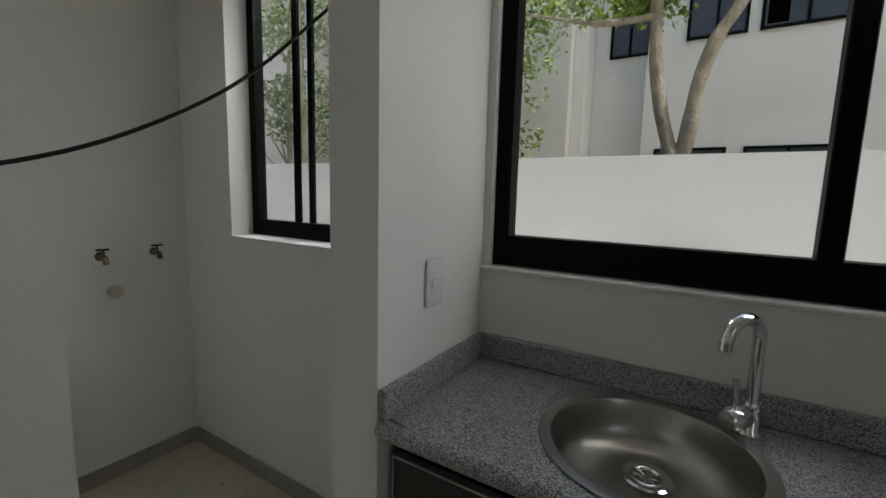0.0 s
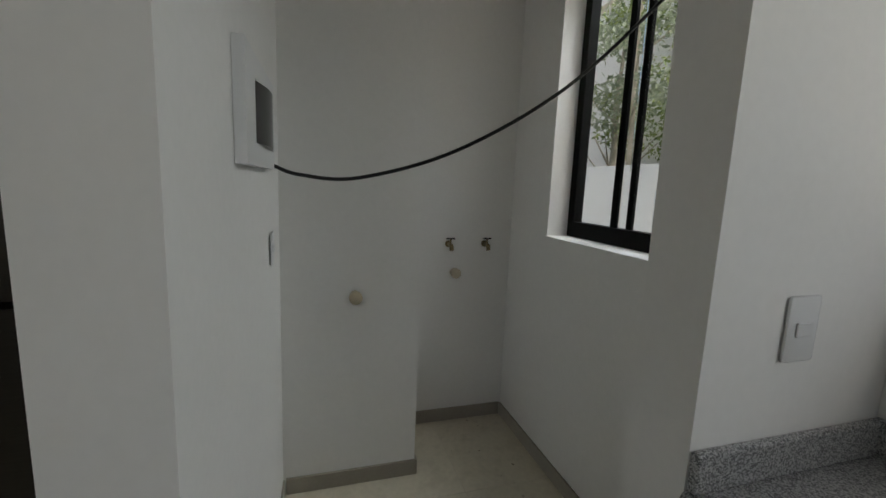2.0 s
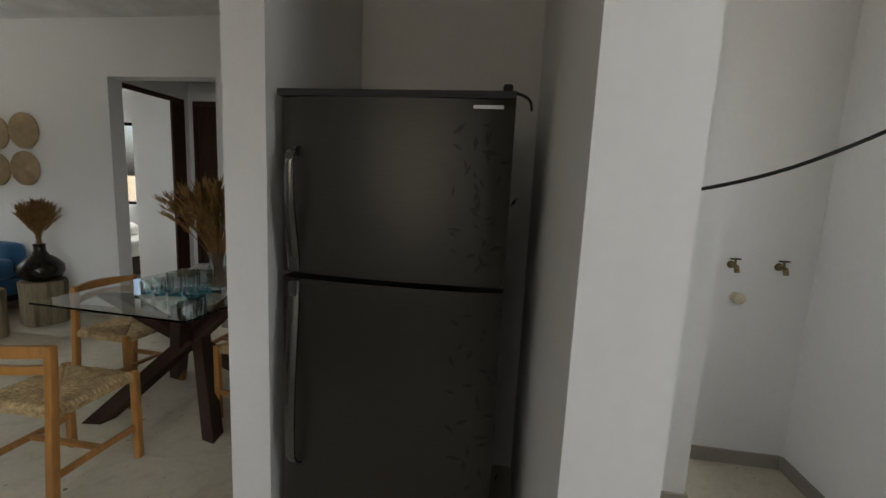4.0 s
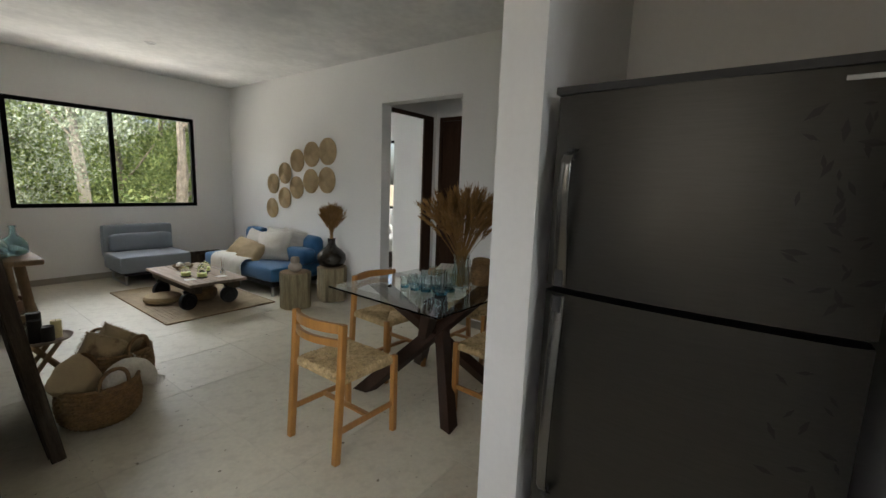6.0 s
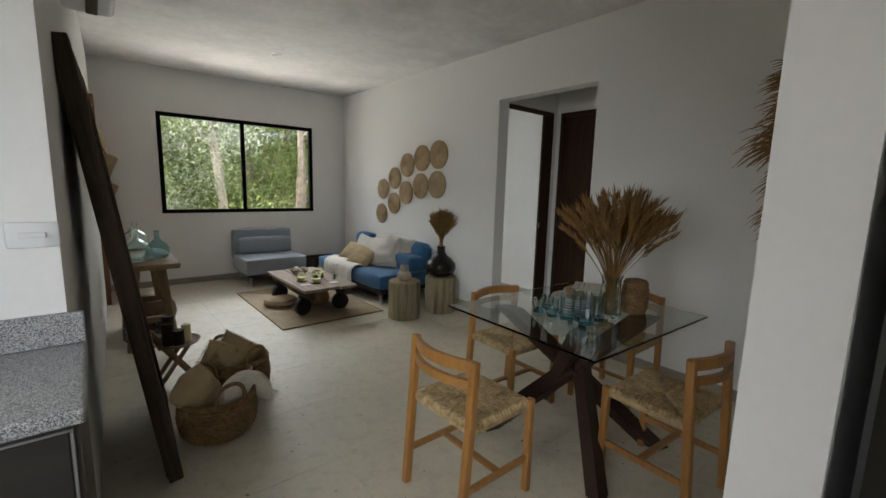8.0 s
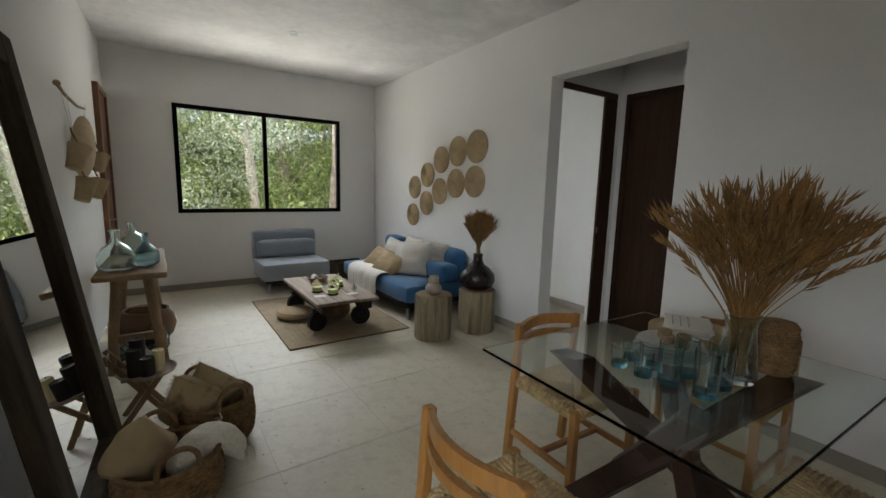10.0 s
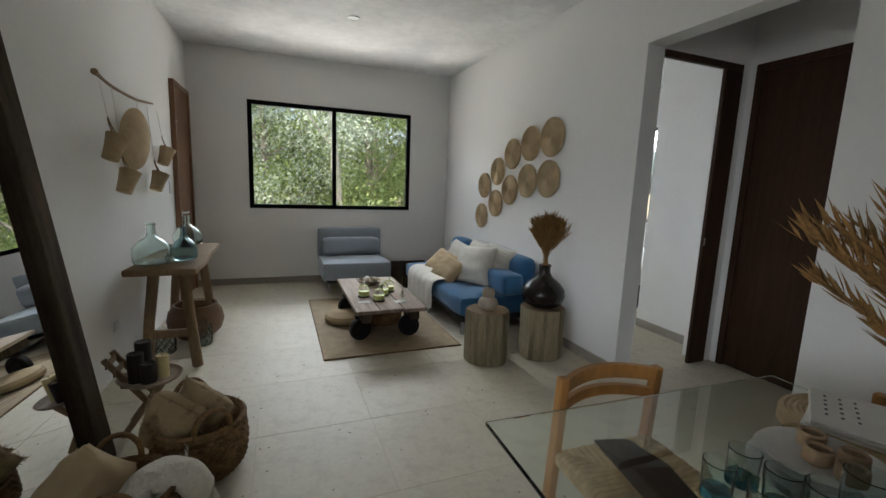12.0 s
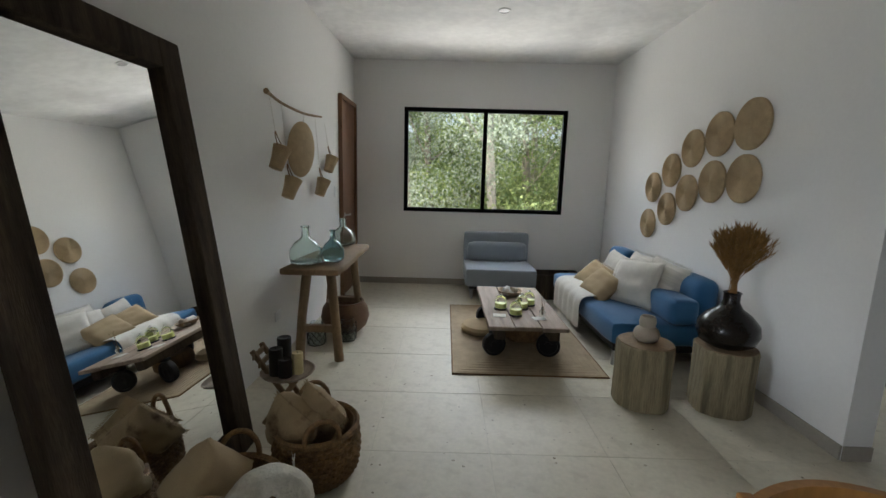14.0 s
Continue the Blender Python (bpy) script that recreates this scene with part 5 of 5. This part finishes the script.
part("jar", lathe([(0, 0), (0.028, 0), (0.03, 0.03), (0.018, 0.045), (0.018, 0.06), (0.022, 0.06), (0, 0.062)], 20), BOTTLE, jr, "", True)
pot = thing("clay_pot", pose(0.215, -4.84, 0), "wide brown clay pot under the console", "pot")
part("bowl", lathe([(0, 0), (0.13, 0), (0.19, 0.06), (0.215, 0.14), (0.2, 0.22), (0.165, 0.265), (0.165, 0.28), (0.15, 0.28), (0.15, 0.262), (0.185, 0.215), (0.195, 0.14), (0.12, 0.02), (0, 0.015)], 40, 0.03), CLAY, pot, "", True)
for x, y, h in ((0.37, -4.49, 0.19), (0.14, -4.60, 0.2)):
    l_ = thing("wire_lantern", pose(x, y, 0), "glass jar lantern wrapped in dark wire under the console", "lantern", "wire lanterns")
    part("glass", lathe([(0, 0.005), (0.07, 0.005), (0.075, h * 0.5), (0.055, h * 0.85), (0.05, h), (0.047, h), (0.071, h * 0.5), (0.066, 0.012), (0, 0.01)], 28), GLASS, l_, "", True)
    bm = bmesh.new()
    for k in range(10):
        for sgn in (-1, 1):
            tube([(0.078 * math.cos(a), 0.078 * math.sin(a), z) for a, z in [(k * 0.628 + sgn * f * 1.4, 0.01 + f * h * 0.75) for f in (0, 0.25, 0.5, 0.75, 1)]], 0.002, 4, bm)
    part("wire", bm, IRON, l_)

# branch with hanging woven cups
LX = left_x(-4.7)
br = thing("hanging_branch", pose(LX, -4.70, 0), "driftwood branch hung on the wall with cords", "wall hanging")
part("branch", tube(smooth_path([(-0.03, 0.63, 1.925), (-0.035, 0.40, 1.893), (-0.04, 0.1, 1.886), (-0.03, -0.2, 1.90), (-0.03, -0.62, 1.94)], 6), [0.02, 0.013, 0.011] + [0.010] * 18 + [0.01, 0.009, 0.008, 0.006], 10), RAWWOOD, br, "", True)
HC = [(0.60, 1.42, 0.16), (0.40, 1.215, 0.155), (-0.68, 1.43, 0.155), (-0.38, 1.21, 0.155)]
for y, z, h in HC:
    c = thing("hanging_basket_cup", pose(LX - 0.07, -4.70 + y, z), "small conical palm-woven cup hung on a cord", "woven cup", "hanging woven cups")
    part("cup", woven([(0.043, 0), (0.05, h * 0.5), (0.063, h)], 40, 0.0025, 14), PALM, c).matrix_basis = pose(0, 0.02, 0, 17, -14, 0)
    part("loop", tube(smooth_path([(-0.03, 0.045, h), (-0.01, 0.03, h + 0.06), (0, 0, h + 0.09), (0, -0.03, h + 0.06), (-0.02, -0.05, h)], 5), 0.004, 6), WICKER, c, "", True)
    part("cord", tube([(0, 0, h + 0.09), (0.03, 0.0, 1.885 - z)], 0.0016, 5), WHITEF, c)
hat = thing("woven_fan", pose(LX - 0.07, -4.61, 1.585, 0, -94, -16), "oval plaited palm fan hanging from the branch", "woven fan")
bm = lathe([(0, 0.03), (0.06, 0.032), (0.11, 0.026), (0.16, 0.012), (0.185, 0.0), (0.16, 0.006), (0.11, 0.018), (0, 0.024)], 48)
bm.transform(Matrix.Diagonal((1.18, 0.98, 1, 1)))
part("plait", bm, PALM, hat, "", True)
part("cord", tube([(0.21, -0.01, 0.005), (0.30, 0, 0.012)], 0.002, 5), WHITEF, hat)

# tray stand with candles
ts = thing("folding_stool", pose(0.20, -3.41, 0), "small folding wooden stool with crossed legs", "stool")
for s_ in (-1, 1):
    part("leg", slanted((0.11, s_ * 0.08, 0.0), (-0.08, s_ * 0.08, 0.272), 0.03, 0.018), RAWWOOD, ts)
    part("leg", slanted((-0.12, s_ * 0.058, 0.0), (0.17, s_ * 0.058, 0.42), 0.03, 0.018), RAWWOOD, ts)
for k in range(2):
    part("back_slat", slanted((0.125 + 0.03 * k, -0.08, 0.345 + 0.045 * k), (0.125 + 0.03 * k, 0.08, 0.345 + 0.045 * k), 0.011, 0.038), RAWWOOD, ts)
part("seat_slat", bbox(-0.10, 0.10, -0.09, 0.09, 0.268, 0.284, 0.004, 1), RAWWOOD, ts)
ty = thing("round_tray", pose(0.182, -3.375, 0.2845), "round grey wooden tray on the stool", "tray")
part("tray", lathe([(0, 0), (0.122, 0), (0.138, 0.01), (0.146, 0.021), (0.140, 0.023), (0.130, 0.012), (0.118, 0.007), (0, 0.007)], 40), GREYWOOD, ty, "", True)
for x, y, r, h, m_, nm in ((0.235, -3.345, 0.036, 0.15, BLACKWAX, "tall"), (0.178, -3.325, 0.036, 0.10, BLACKWAX, "short"), (0.125, -3.37, 0.030, 0.12, WAX, "cream"), (0.222, -3.435, 0.038, 0.18, BLACKWAX, "tall")):
    c = thing("pillar_candle", pose(x, y, 0.292), "%s pillar candle standing on the tray" % ("cream wax" if nm == "cream" else nm + " black"), "candle", "pillar candles")
    part("wax", lathe([(0, 0), (r, 0), (r, h - 0.006), (r * 0.94, h), (r * 0.75, h - 0.004), (0, h - 0.006)], 28), m_, c, "", True)
    part("wick", tube([(0, 0, h - 0.006), (0.002, 0, h + 0.008)], 0.0012, 5), IRON, c)

# baskets
def basket(x, y, r, h, label, handles):
    b = thing("basket", pose(x, y, 0), label, "basket", "woven baskets")
    part("weave", woven([(r * 0.78, 0), (r * 0.98, h * 0.2), (r * 1.04, h * 0.55), (r * 0.98, h)], 120, 0.012, 15), WICKER, b, "")
    bm = lathe([(r * 0.95, h - 0.012), (r * 1.03, h - 0.012), (r * 1.05, h + 0.004), (r * 0.99, h + 0.014), (r * 0.93, h + 0.004), (r * 0.95, h - 0.012)], 60)
    part("rim", bm, WICKER, b, "", True)
    for a in handles:
        pts = [(r * math.cos(a + q), r * math.sin(a + q), h + z) for q, z in ((-0.4, -0.01), (-0.36, 0.06), (-0.15, 0.105), (0.15, 0.105), (0.36, 0.06), (0.4, -0.01))]
        part("handle", tube(smooth_path(pts, 5), 0.011, 8), WICKER, b, "twisted loop handle", True)


basket(0.10, -2.56, 0.19, 0.23, "round wicker basket holding a cushion and a throw", (1.75, -1.35))
basket(-0.105, -2.96, 0.185, 0.25, "round wicker basket holding two printed cushions", (2.0, -1.2))
cushion(0.195, -2.595, 0.245, 0.25, 0.25, 0.18, -10, 36, BEIGEF, "plain tan cotton cushion standing on its corner in a basket", 11, False, 40)
cushion(0.0, -2.935, 0.25, 0.25, 0.27, 0.18, -14, -22, PRINTF, "leaf-printed tan cushion standing in a basket", 12, True, -28)
cushion(-0.095, -3.01, 0.262, 0.26, 0.28, 0.12, -14, -18, PRINTF, "printed tan cushion with a torn fringe in a basket", 13, True, -34)


def bundle_bm(ctrl, w, t, seed=0, n=28):
    """Thick folded cloth that follows the points, flat across y, with soft creases."""
    path = smooth_path(ctrl, 6)
    bm = bmesh.new()
    rows = []
    for k, p in enumerate(path):
        d = (path[min(k + 1, len(path) - 1)] - path[max(k - 1, 0)]).normalized()
        side = Vector((0, 1, 0))
        up_ = d.cross(side).normalized()
        f = k / (len(path) - 1)
        end = min(1, 0.45 + 4 * min(f, 1 - f))
        row = []
        for j in range(n):
            a = 2 * math.pi * j / n
            c, s2 = math.cos(a), math.sin(a)
            x = math.copysign(abs(c) ** 0.7, c) * w / 2
            y = math.copysign(abs(s2) ** 0.8, s2) * t / 2 * end
            crease = 0.010 * noise.noise((x * 16 + seed, f * 3, seed)) + 0.006 * noise.noise((x * 40, f * 7 + seed, s2))
            row.append(bm.verts.new(p + side * x + up_ * (y + crease)))
        rows.append(row)
    for a, b in zip(rows, rows[1:]):
        for j in range(n):
            bm.faces.new((a[j], a[(j + 1) % n], b[(j + 1) % n], b[j]))
    bm.faces.new(rows[0][::-1])
    bm.faces.new(rows[-1])
    return bm


tw = thing("throw_blanket", pose(-0.01, -2.555, 0, 0, 0, 22), "white fleecy throw with a fringe hanging over the basket rim", "blanket")
part("cloth", bundle_bm([(0.085, 0, 0.10), (0.065, 0, 0.18), (0.015, 0, 0.232), (-0.05, 0, 0.245), (-0.105, 0, 0.222), (-0.14, 0, 0.17), (-0.152, 0, 0.11)], 0.135, 0.115, 3), FLEECE, tw, "", True)
for dx in (-0.195, -0.165):
    hem = part("fringe", fringe_bm(0.2, 0.02, 0.06, 0.006, "b"), FLEECE, tw)
    hem.matrix_basis = pose(dx, 0, 0.15, 0, 0, -90)
hem = part("fringe", fringe_bm(0.02, 0.18, 0.035, 0.006, "r"), FLEECE, tw)
hem.matrix_basis = pose(-0.13, -0.085, 0.215, 0, -30, -90)

# leaning mirror: local z runs up the frame, x is its width, front at -y
mir = thing("floor_mirror", pose(0.318, -2.69, 0, 0, 0, -92.4) @ pose(0, 0, 0, -7.8, 0, 0), "tall mirror in a heavy weathered wood frame leaning on the wall", "mirror")
W2, HT, FW = 0.478, 1.955, 0.125
for a, b in ((-W2, -W2 + FW), (W2 - FW, W2)):
    bm = bbox(a, b, -0.016, 0.042, 0.006, HT, 0.006, 2)
    part("stile", bm, OLDWOOD, mir)
for z in (0.006, HT - FW):
    part("rail", bbox(-W2 + FW, W2 - FW, -0.014, 0.040, z, z + FW, 0.006, 2), OLDWOOD, mir)
part("mirror_glass", boxes((-W2 + FW - 0.01, W2 - FW + 0.01, 0.024, 0.028, FW - 0.01, HT - FW + 0.01)), MIRROR, mir, "silvered mirror glass")
part("back_board", boxes((-W2 + 0.02, W2 - 0.02, 0.0425, 0.048, 0.03, HT - 0.03)), OLDWOOD, mir)

# bed seen through the bedroom doorway
bed = thing("bed", pose(-4.75, -5.15, 0), "bed with white linen in the bedroom", "bed")
part("mattress", soft_block(-0.8, 0.8, -0.8, 0.8, 0.3, 0.55, 0.06), WHITEF, bed, "", True)
part("base", bbox(-0.78, 0.78, -0.78, 0.78, 0.05, 0.3, 0.01, 1), OLDWOOD, bed)
part("foot", boxes(*[(x - 0.03, x + 0.03, y - 0.03, y + 0.03, 0, 0.05) for x in (-0.7, 0.7) for y in (-0.7, 0.7)]), OLDWOOD, bed)
cushion(-4.3, -4.8, 0.64, 0.5, 0.2, 0.4, 0, 0, WHITEF, "white pillow lying on the bed", 21)


# ---- outdoors ----
structure("ground", boxes((-400, 400, -400, 400, -0.5, -0.25)), SOIL)
# Two unseen pale slabs, added to bounce sunlight into the windows.
structure("bounce_slab_north", boxes((-14, 9, 2.33, 6.99, -0.249, -0.2)), BOUNCEGROUND, "unseen pale slab added to bounce light behind the kitchen")
structure("bounce_slab_south", boxes((-12, 8, -10.4, -6.81, -0.249, -0.2)), BOUNCEGROUND, "unseen pale slab added to bounce light into the living room")
structure("garden_wall", boxes((-14, 9, 7.0, 7.2, -0.25, 2.0)), EXTWALL_DIM, "white rendered garden wall")
nb = thing("apartment_building", pose(0, 12, -0.25), "white rendered apartment building behind the garden wall", "building")
part("wall", boxes((-14, -2.2, -0.6, 6, 0, 8.5), (-2.2, -0.6, 0.6, 6, 0, 8.5), (-0.6, 14, 0, 6, 0, 8.5)), EXTWALL, nb)
part("roof", boxes((-14.2, 14.2, -0.8, 6.2, 8.5, 8.75)), EXTWALL, nb)
part("pilaster", bbox(-2.2, -1.9, -0.3, 0.59, 0, 8.4, 0.02, 1), EXTWALL, nb)
for x0, x1, z0, z1, y in ((-1.55, -0.62, 5.15, 6.6, 0.6), (0.15, 1.25, 5.15, 6.6, 0), (1.45, 2.95, 5.15, 6.6, 0), (3.6, 5.0, 5.15, 6.6, 0), (-0.3, 1.1, 1.2, 2.85, 0), (1.4, 2.9, 1.2, 2.85, 0), (-8, -6.4, 5.15, 6.6, -0.6), (-8, -6.4, 1.2, 2.85, -0.6)):
    w = part("window", boxes((x0, x1, y - 0.02, y - 0.012, z0, z1)), FARGLASS, nb, "dark window pane")
    xm = (x0 + x1) / 2
    part("frame", boxes((x0, x1, y - 0.05, y - 0.021, z0, z0 + 0.06), (x0, x1, y - 0.05, y - 0.021, z1 - 0.06, z1), (x0, x0 + 0.06, y - 0.05, y - 0.021, z0 + 0.06, z1 - 0.06), (x1 - 0.06, x1, y - 0.05, y - 0.021, z0 + 0.06, z1 - 0.06), (xm - 0.03, xm + 0.03, y - 0.05, y - 0.021, z0 + 0.06, z1 - 0.06)), BLACK, w)
part("curtain", bbox(1.55, 1.9, -0.018 - 0.002, -0.0125, 5.25, 5.9, 0.001, 1), YELLOW, nb, "yellow cloth behind the glass")


def leaf_cloud(name, parent, material, centres, count, size, seed, flat=0.6):
    """Many folded leaves scattered through overlapping clumps (x, y, z, radius)."""
    rng = np.random.default_rng(seed)
    c = np.array(centres)
    pick = rng.choice(len(c), count, p=c[:, 3] ** 2 / (c[:, 3] ** 2).sum())
    d = rng.normal(size=(count, 3))
    d /= np.linalg.norm(d, axis=1, keepdims=True)
    rad = c[pick, 3] * rng.random(count) ** 0.45
    p = c[pick, :3] + d * rad[:, None] * np.array((1, 1, flat))
    a = rng.normal(size=(count, 3))
    a[:, 2] -= 0.4
    a /= np.linalg.norm(a, axis=1, keepdims=True)
    b = np.cross(a, rng.normal(size=(count, 3)))
    b /= np.linalg.norm(b, axis=1, keepdims=True)
    nrm = np.cross(a, b)
    s = size * rng.uniform(0.6, 1.3, count)[:, None]
    v = np.stack([p, p + a * s * 0.5 + b * s * 0.24 + nrm * s * 0.08, p + a * s, p + a * s * 0.5 - b * s * 0.24 + nrm * s * 0.08], 1).reshape(-1, 3)
    k = np.arange(count) * 4
    f = np.concatenate([np.stack([k, k + 1, k + 2], 1), np.stack([k, k + 2, k + 3], 1)])
    me = bpy.data.meshes.new(name)
    me.from_pydata(v.tolist(), [], f.tolist())
    me.materials.append(material)
    ob = new(name, me)
    ob.parent = parent
    ob["kind"] = "stuff"
    return ob


gt = thing("garden_tree", pose(0.34, 8.0, -0.25), "forked tree with fresh green leaves behind the garden wall", "tree")
part("trunk", tube(smooth_path([(0.02, 0, 0), (0, 0, 1.2), (0.0, 0, 2.2), (-0.2, 0, 3.0), (-0.34, 0.05, 3.9), (-0.36, 0.1, 4.9), (-0.2, 0.2, 6.2)], 5), [0.145] * 6 + [0.125] * 6 + [0.095] * 8 + [0.085] * 6 + [0.06] * 5, 12), TRUNK, gt, "", True)
part("limb", tube(smooth_path([(0.03, 0, 1.9), (0.16, 0, 2.5), (0.25, 0.0, 3.3), (0.42, 0, 3.9), (0.72, 0.05, 4.5), (0.95, 0.2, 5.8)], 5), [0.11] * 8 + [0.095] * 8 + [0.078] * 10, 12), TRUNK, gt, "", True)
part("limb", tube(smooth_path([(-0.36, 0, 4.3), (-1.1, -0.4, 4.2), (-2.0, -0.8, 4.35)], 6), [0.05] * 7 + [0.025] * 6, 8), TRUNK, gt, "", True)
rnd = random.Random(5)
cl = [(rnd.uniform(-3.0, 0.1), rnd.uniform(-1.2, 0.6), rnd.uniform(4.6, 5.7), rnd.uniform(0.25, 0.42)) for _ in range(26)] + [(rnd.uniform(-0.5, 2.4), rnd.uniform(-0.8, 0.8), rnd.uniform(4.6, 6.2), rnd.uniform(0.35, 0.6)) for _ in range(16)]
leaf_cloud("crown", gt, LEAF, cl, 3800, 0.16, 3)


palm = thing("palm", pose(0.67, 6.72, -0.2), "small young palm with pale feathery fronds by the garden wall", "palm")
part("stem", tube([(0, 0, 0), (0, 0, 0.5)], [0.05, 0.035], 10), TRUNK, palm, "", True)
for k, (a, reach, rise) in enumerate(((170, 0.32, 0.62), (100, 0.12, 0.70), (20, 0.3, 0.5), (230, 0.35, 0.4), (310, 0.35, 0.42))):
    bm = bmesh.new()
    for j in range(26):
        u = 0.15 + 0.85 * j / 25
        c = Vector((reach * u * 1.2, 0, rise * (1.25 * u - 0.45 * u * u)))
        ln = 0.16 * math.sin(math.pi * min(1, u * 0.85 + 0.12)) + 0.02
        for s_ in (-1, 1):
            tip = c + Vector((ln * 0.7, s_ * ln * 0.8, -ln * 0.25))
            bm.faces.new([bm.verts.new(c), bm.verts.new(c + Vector((0.012, 0, 0.004)) + (tip - c) * 0.4), bm.verts.new(tip), bm.verts.new(c - Vector((0.012, 0, 0)) + (tip - c) * 0.4)])
    part("frond", bm, LEAF, palm).matrix_basis = pose(0, 0, 0.48, 0, 0, a)


def forest_tree(x, y, h, r, seed, material, pale=False, n=2600, size=0.16, low=0.12):
    rnd = random.Random(seed)
    t = thing("tree", pose(x, y, -0.25), "slender woodland tree with a loose leafy crown", "tree", "woodland trees")
    lean = rnd.uniform(-0.5, 0.5)
    part("trunk", tube(smooth_path([(0, 0, 0), (lean * 0.3, 0.05, h * 0.35), (lean * 0.5, -0.05, h * 0.65), (lean, 0, h)], 4), [0.11 * r] * 5 + [0.08 * r] * 4 + [0.05 * r] * 4, 8), PALETRUNK if pale else TRUNK, t, "", True)
    for k in range(5):
        a, z = rnd.uniform(0, 6.28), h * rnd.uniform(0.2, 0.8)
        q = Vector((math.cos(a), math.sin(a), 0.7))
        part("limb", tube(smooth_path([(lean * 0.4, 0, z), Vector((lean * 0.4, 0, z)) + q * 0.6, Vector((lean * 0.4, 0, z)) + q * 1.3 + Vector((0, 0, 0.2))], 3), [0.035 * r, 0.033 * r, 0.03 * r, 0.026 * r, 0.02 * r, 0.015 * r, 0.01 * r], 6), PALETRUNK if pale else TRUNK, t, "", True)
    cl = [(lean * 0.5 + rnd.gauss(0, 0.9), rnd.gauss(0, 0.8), rnd.uniform(low, 1.02) * h, rnd.uniform(0.45, 0.95)) for _ in range(18)]
    leaf_cloud("crown", t, material, cl, n, size, seed)


rnd = random.Random(12)
k = 0
for row, (yy, cnt) in enumerate(((-11.0, 7), (-13.2, 8), (-15.5, 9), (-18.5, 10))):
    for i in range(cnt):
        x = -1.2 + (i - (cnt - 1) / 2) * (1.9 + 0.25 * row) + rnd.uniform(-0.7, 0.7)
        forest_tree(x, yy + rnd.uniform(-0.8, 0.8), rnd.uniform(4.5, 7.5), rnd.uniform(0.7, 1.3), 100 + k, FORESTB if x + rnd.uniform(-1.5, 1.5) > -1.2 else FOREST, rnd.random() < 0.35, 7500 if row < 2 else 4200, 0.075 + 0.03 * row)
        k += 1
for x, y in ((-3.4, 8.6), (-5.0, 8.0), (-6.6, 9.4), (-8.4, 8.6), (-10.5, 9.8), (-4.6, 10.4), (-8.0, 11), (-11.5, 8.0)):
    forest_tree(x, y, rnd.uniform(5, 8), rnd.uniform(0.9, 1.5), 200 + k, FORESTB if k % 2 else FOREST, True, 2600, 0.16, 0.42)
    k += 1
forest_tree(-3.6, 6.1, 6.5, 1.6, 300, FORESTB, True, 1500, 0.16, 0.62)
und = tagged(new("undergrowth"), "dense mixed green undergrowth at the wood's edge", "undergrowth", "", "stuff")
rnd = random.Random(31)
leaf_cloud("shrub_leaves", und, FOREST, [(rnd.uniform(-11, 9), rnd.uniform(-21, -10.5), rnd.uniform(-0.2, 1.8), rnd.uniform(0.6, 1.1)) for _ in range(130)], 42000, 0.12, 9)
leaf_cloud("far_leaves", und, FORESTB, [(rnd.uniform(-18, 16), rnd.uniform(-27, -21), rnd.uniform(0.5, 9), rnd.uniform(1.2, 2.2)) for _ in range(170)], 44000, 0.3, 10)
leaf_cloud("far_leaves", und, FOREST, [(rnd.uniform(-18, -2.5), rnd.uniform(13, 18), rnd.uniform(0.5, 9), rnd.uniform(1.2, 2.0)) for _ in range(70)], 12000, 0.35, 12)

# ---- floor tiles ----
S = 0.605
tile_me = {}
fl = bpy.data.objects["floor"]


def tile_mesh(w, d):
    key = (round(w, 3), round(d, 3))
    if key not in tile_me:
        bm = bbox(0.0017, w - 0.0017, 0.0017, d - 0.0017, -0.0018, 0.0, 0.0006, 1)
        me = bpy.data.meshes.new("tile")
        bmesh.ops.recalc_face_normals(bm, faces=bm.faces)
        bm.to_mesh(me)
        bm.free()
        me.materials.append(TILE)
        tile_me[key] = me
    return tile_me[key]


for i in range(-9, 5):
    for j in range(-6, 10):
        x0, y0 = -0.325 + i * S, -3.125 + j * S
        x1, y1 = min(x0 + S, 2.75), min(y0 + S, 2.32)
        x0, y0 = max(x0, -5.75), max(y0, -6.80)
        if x1 - x0 < 0.02 or y1 - y0 < 0.02:
            continue
        t = new("tile", tile_mesh(x1 - x0, y1 - y0))
        t.parent = fl
        t.location = (x0, y0, 0)
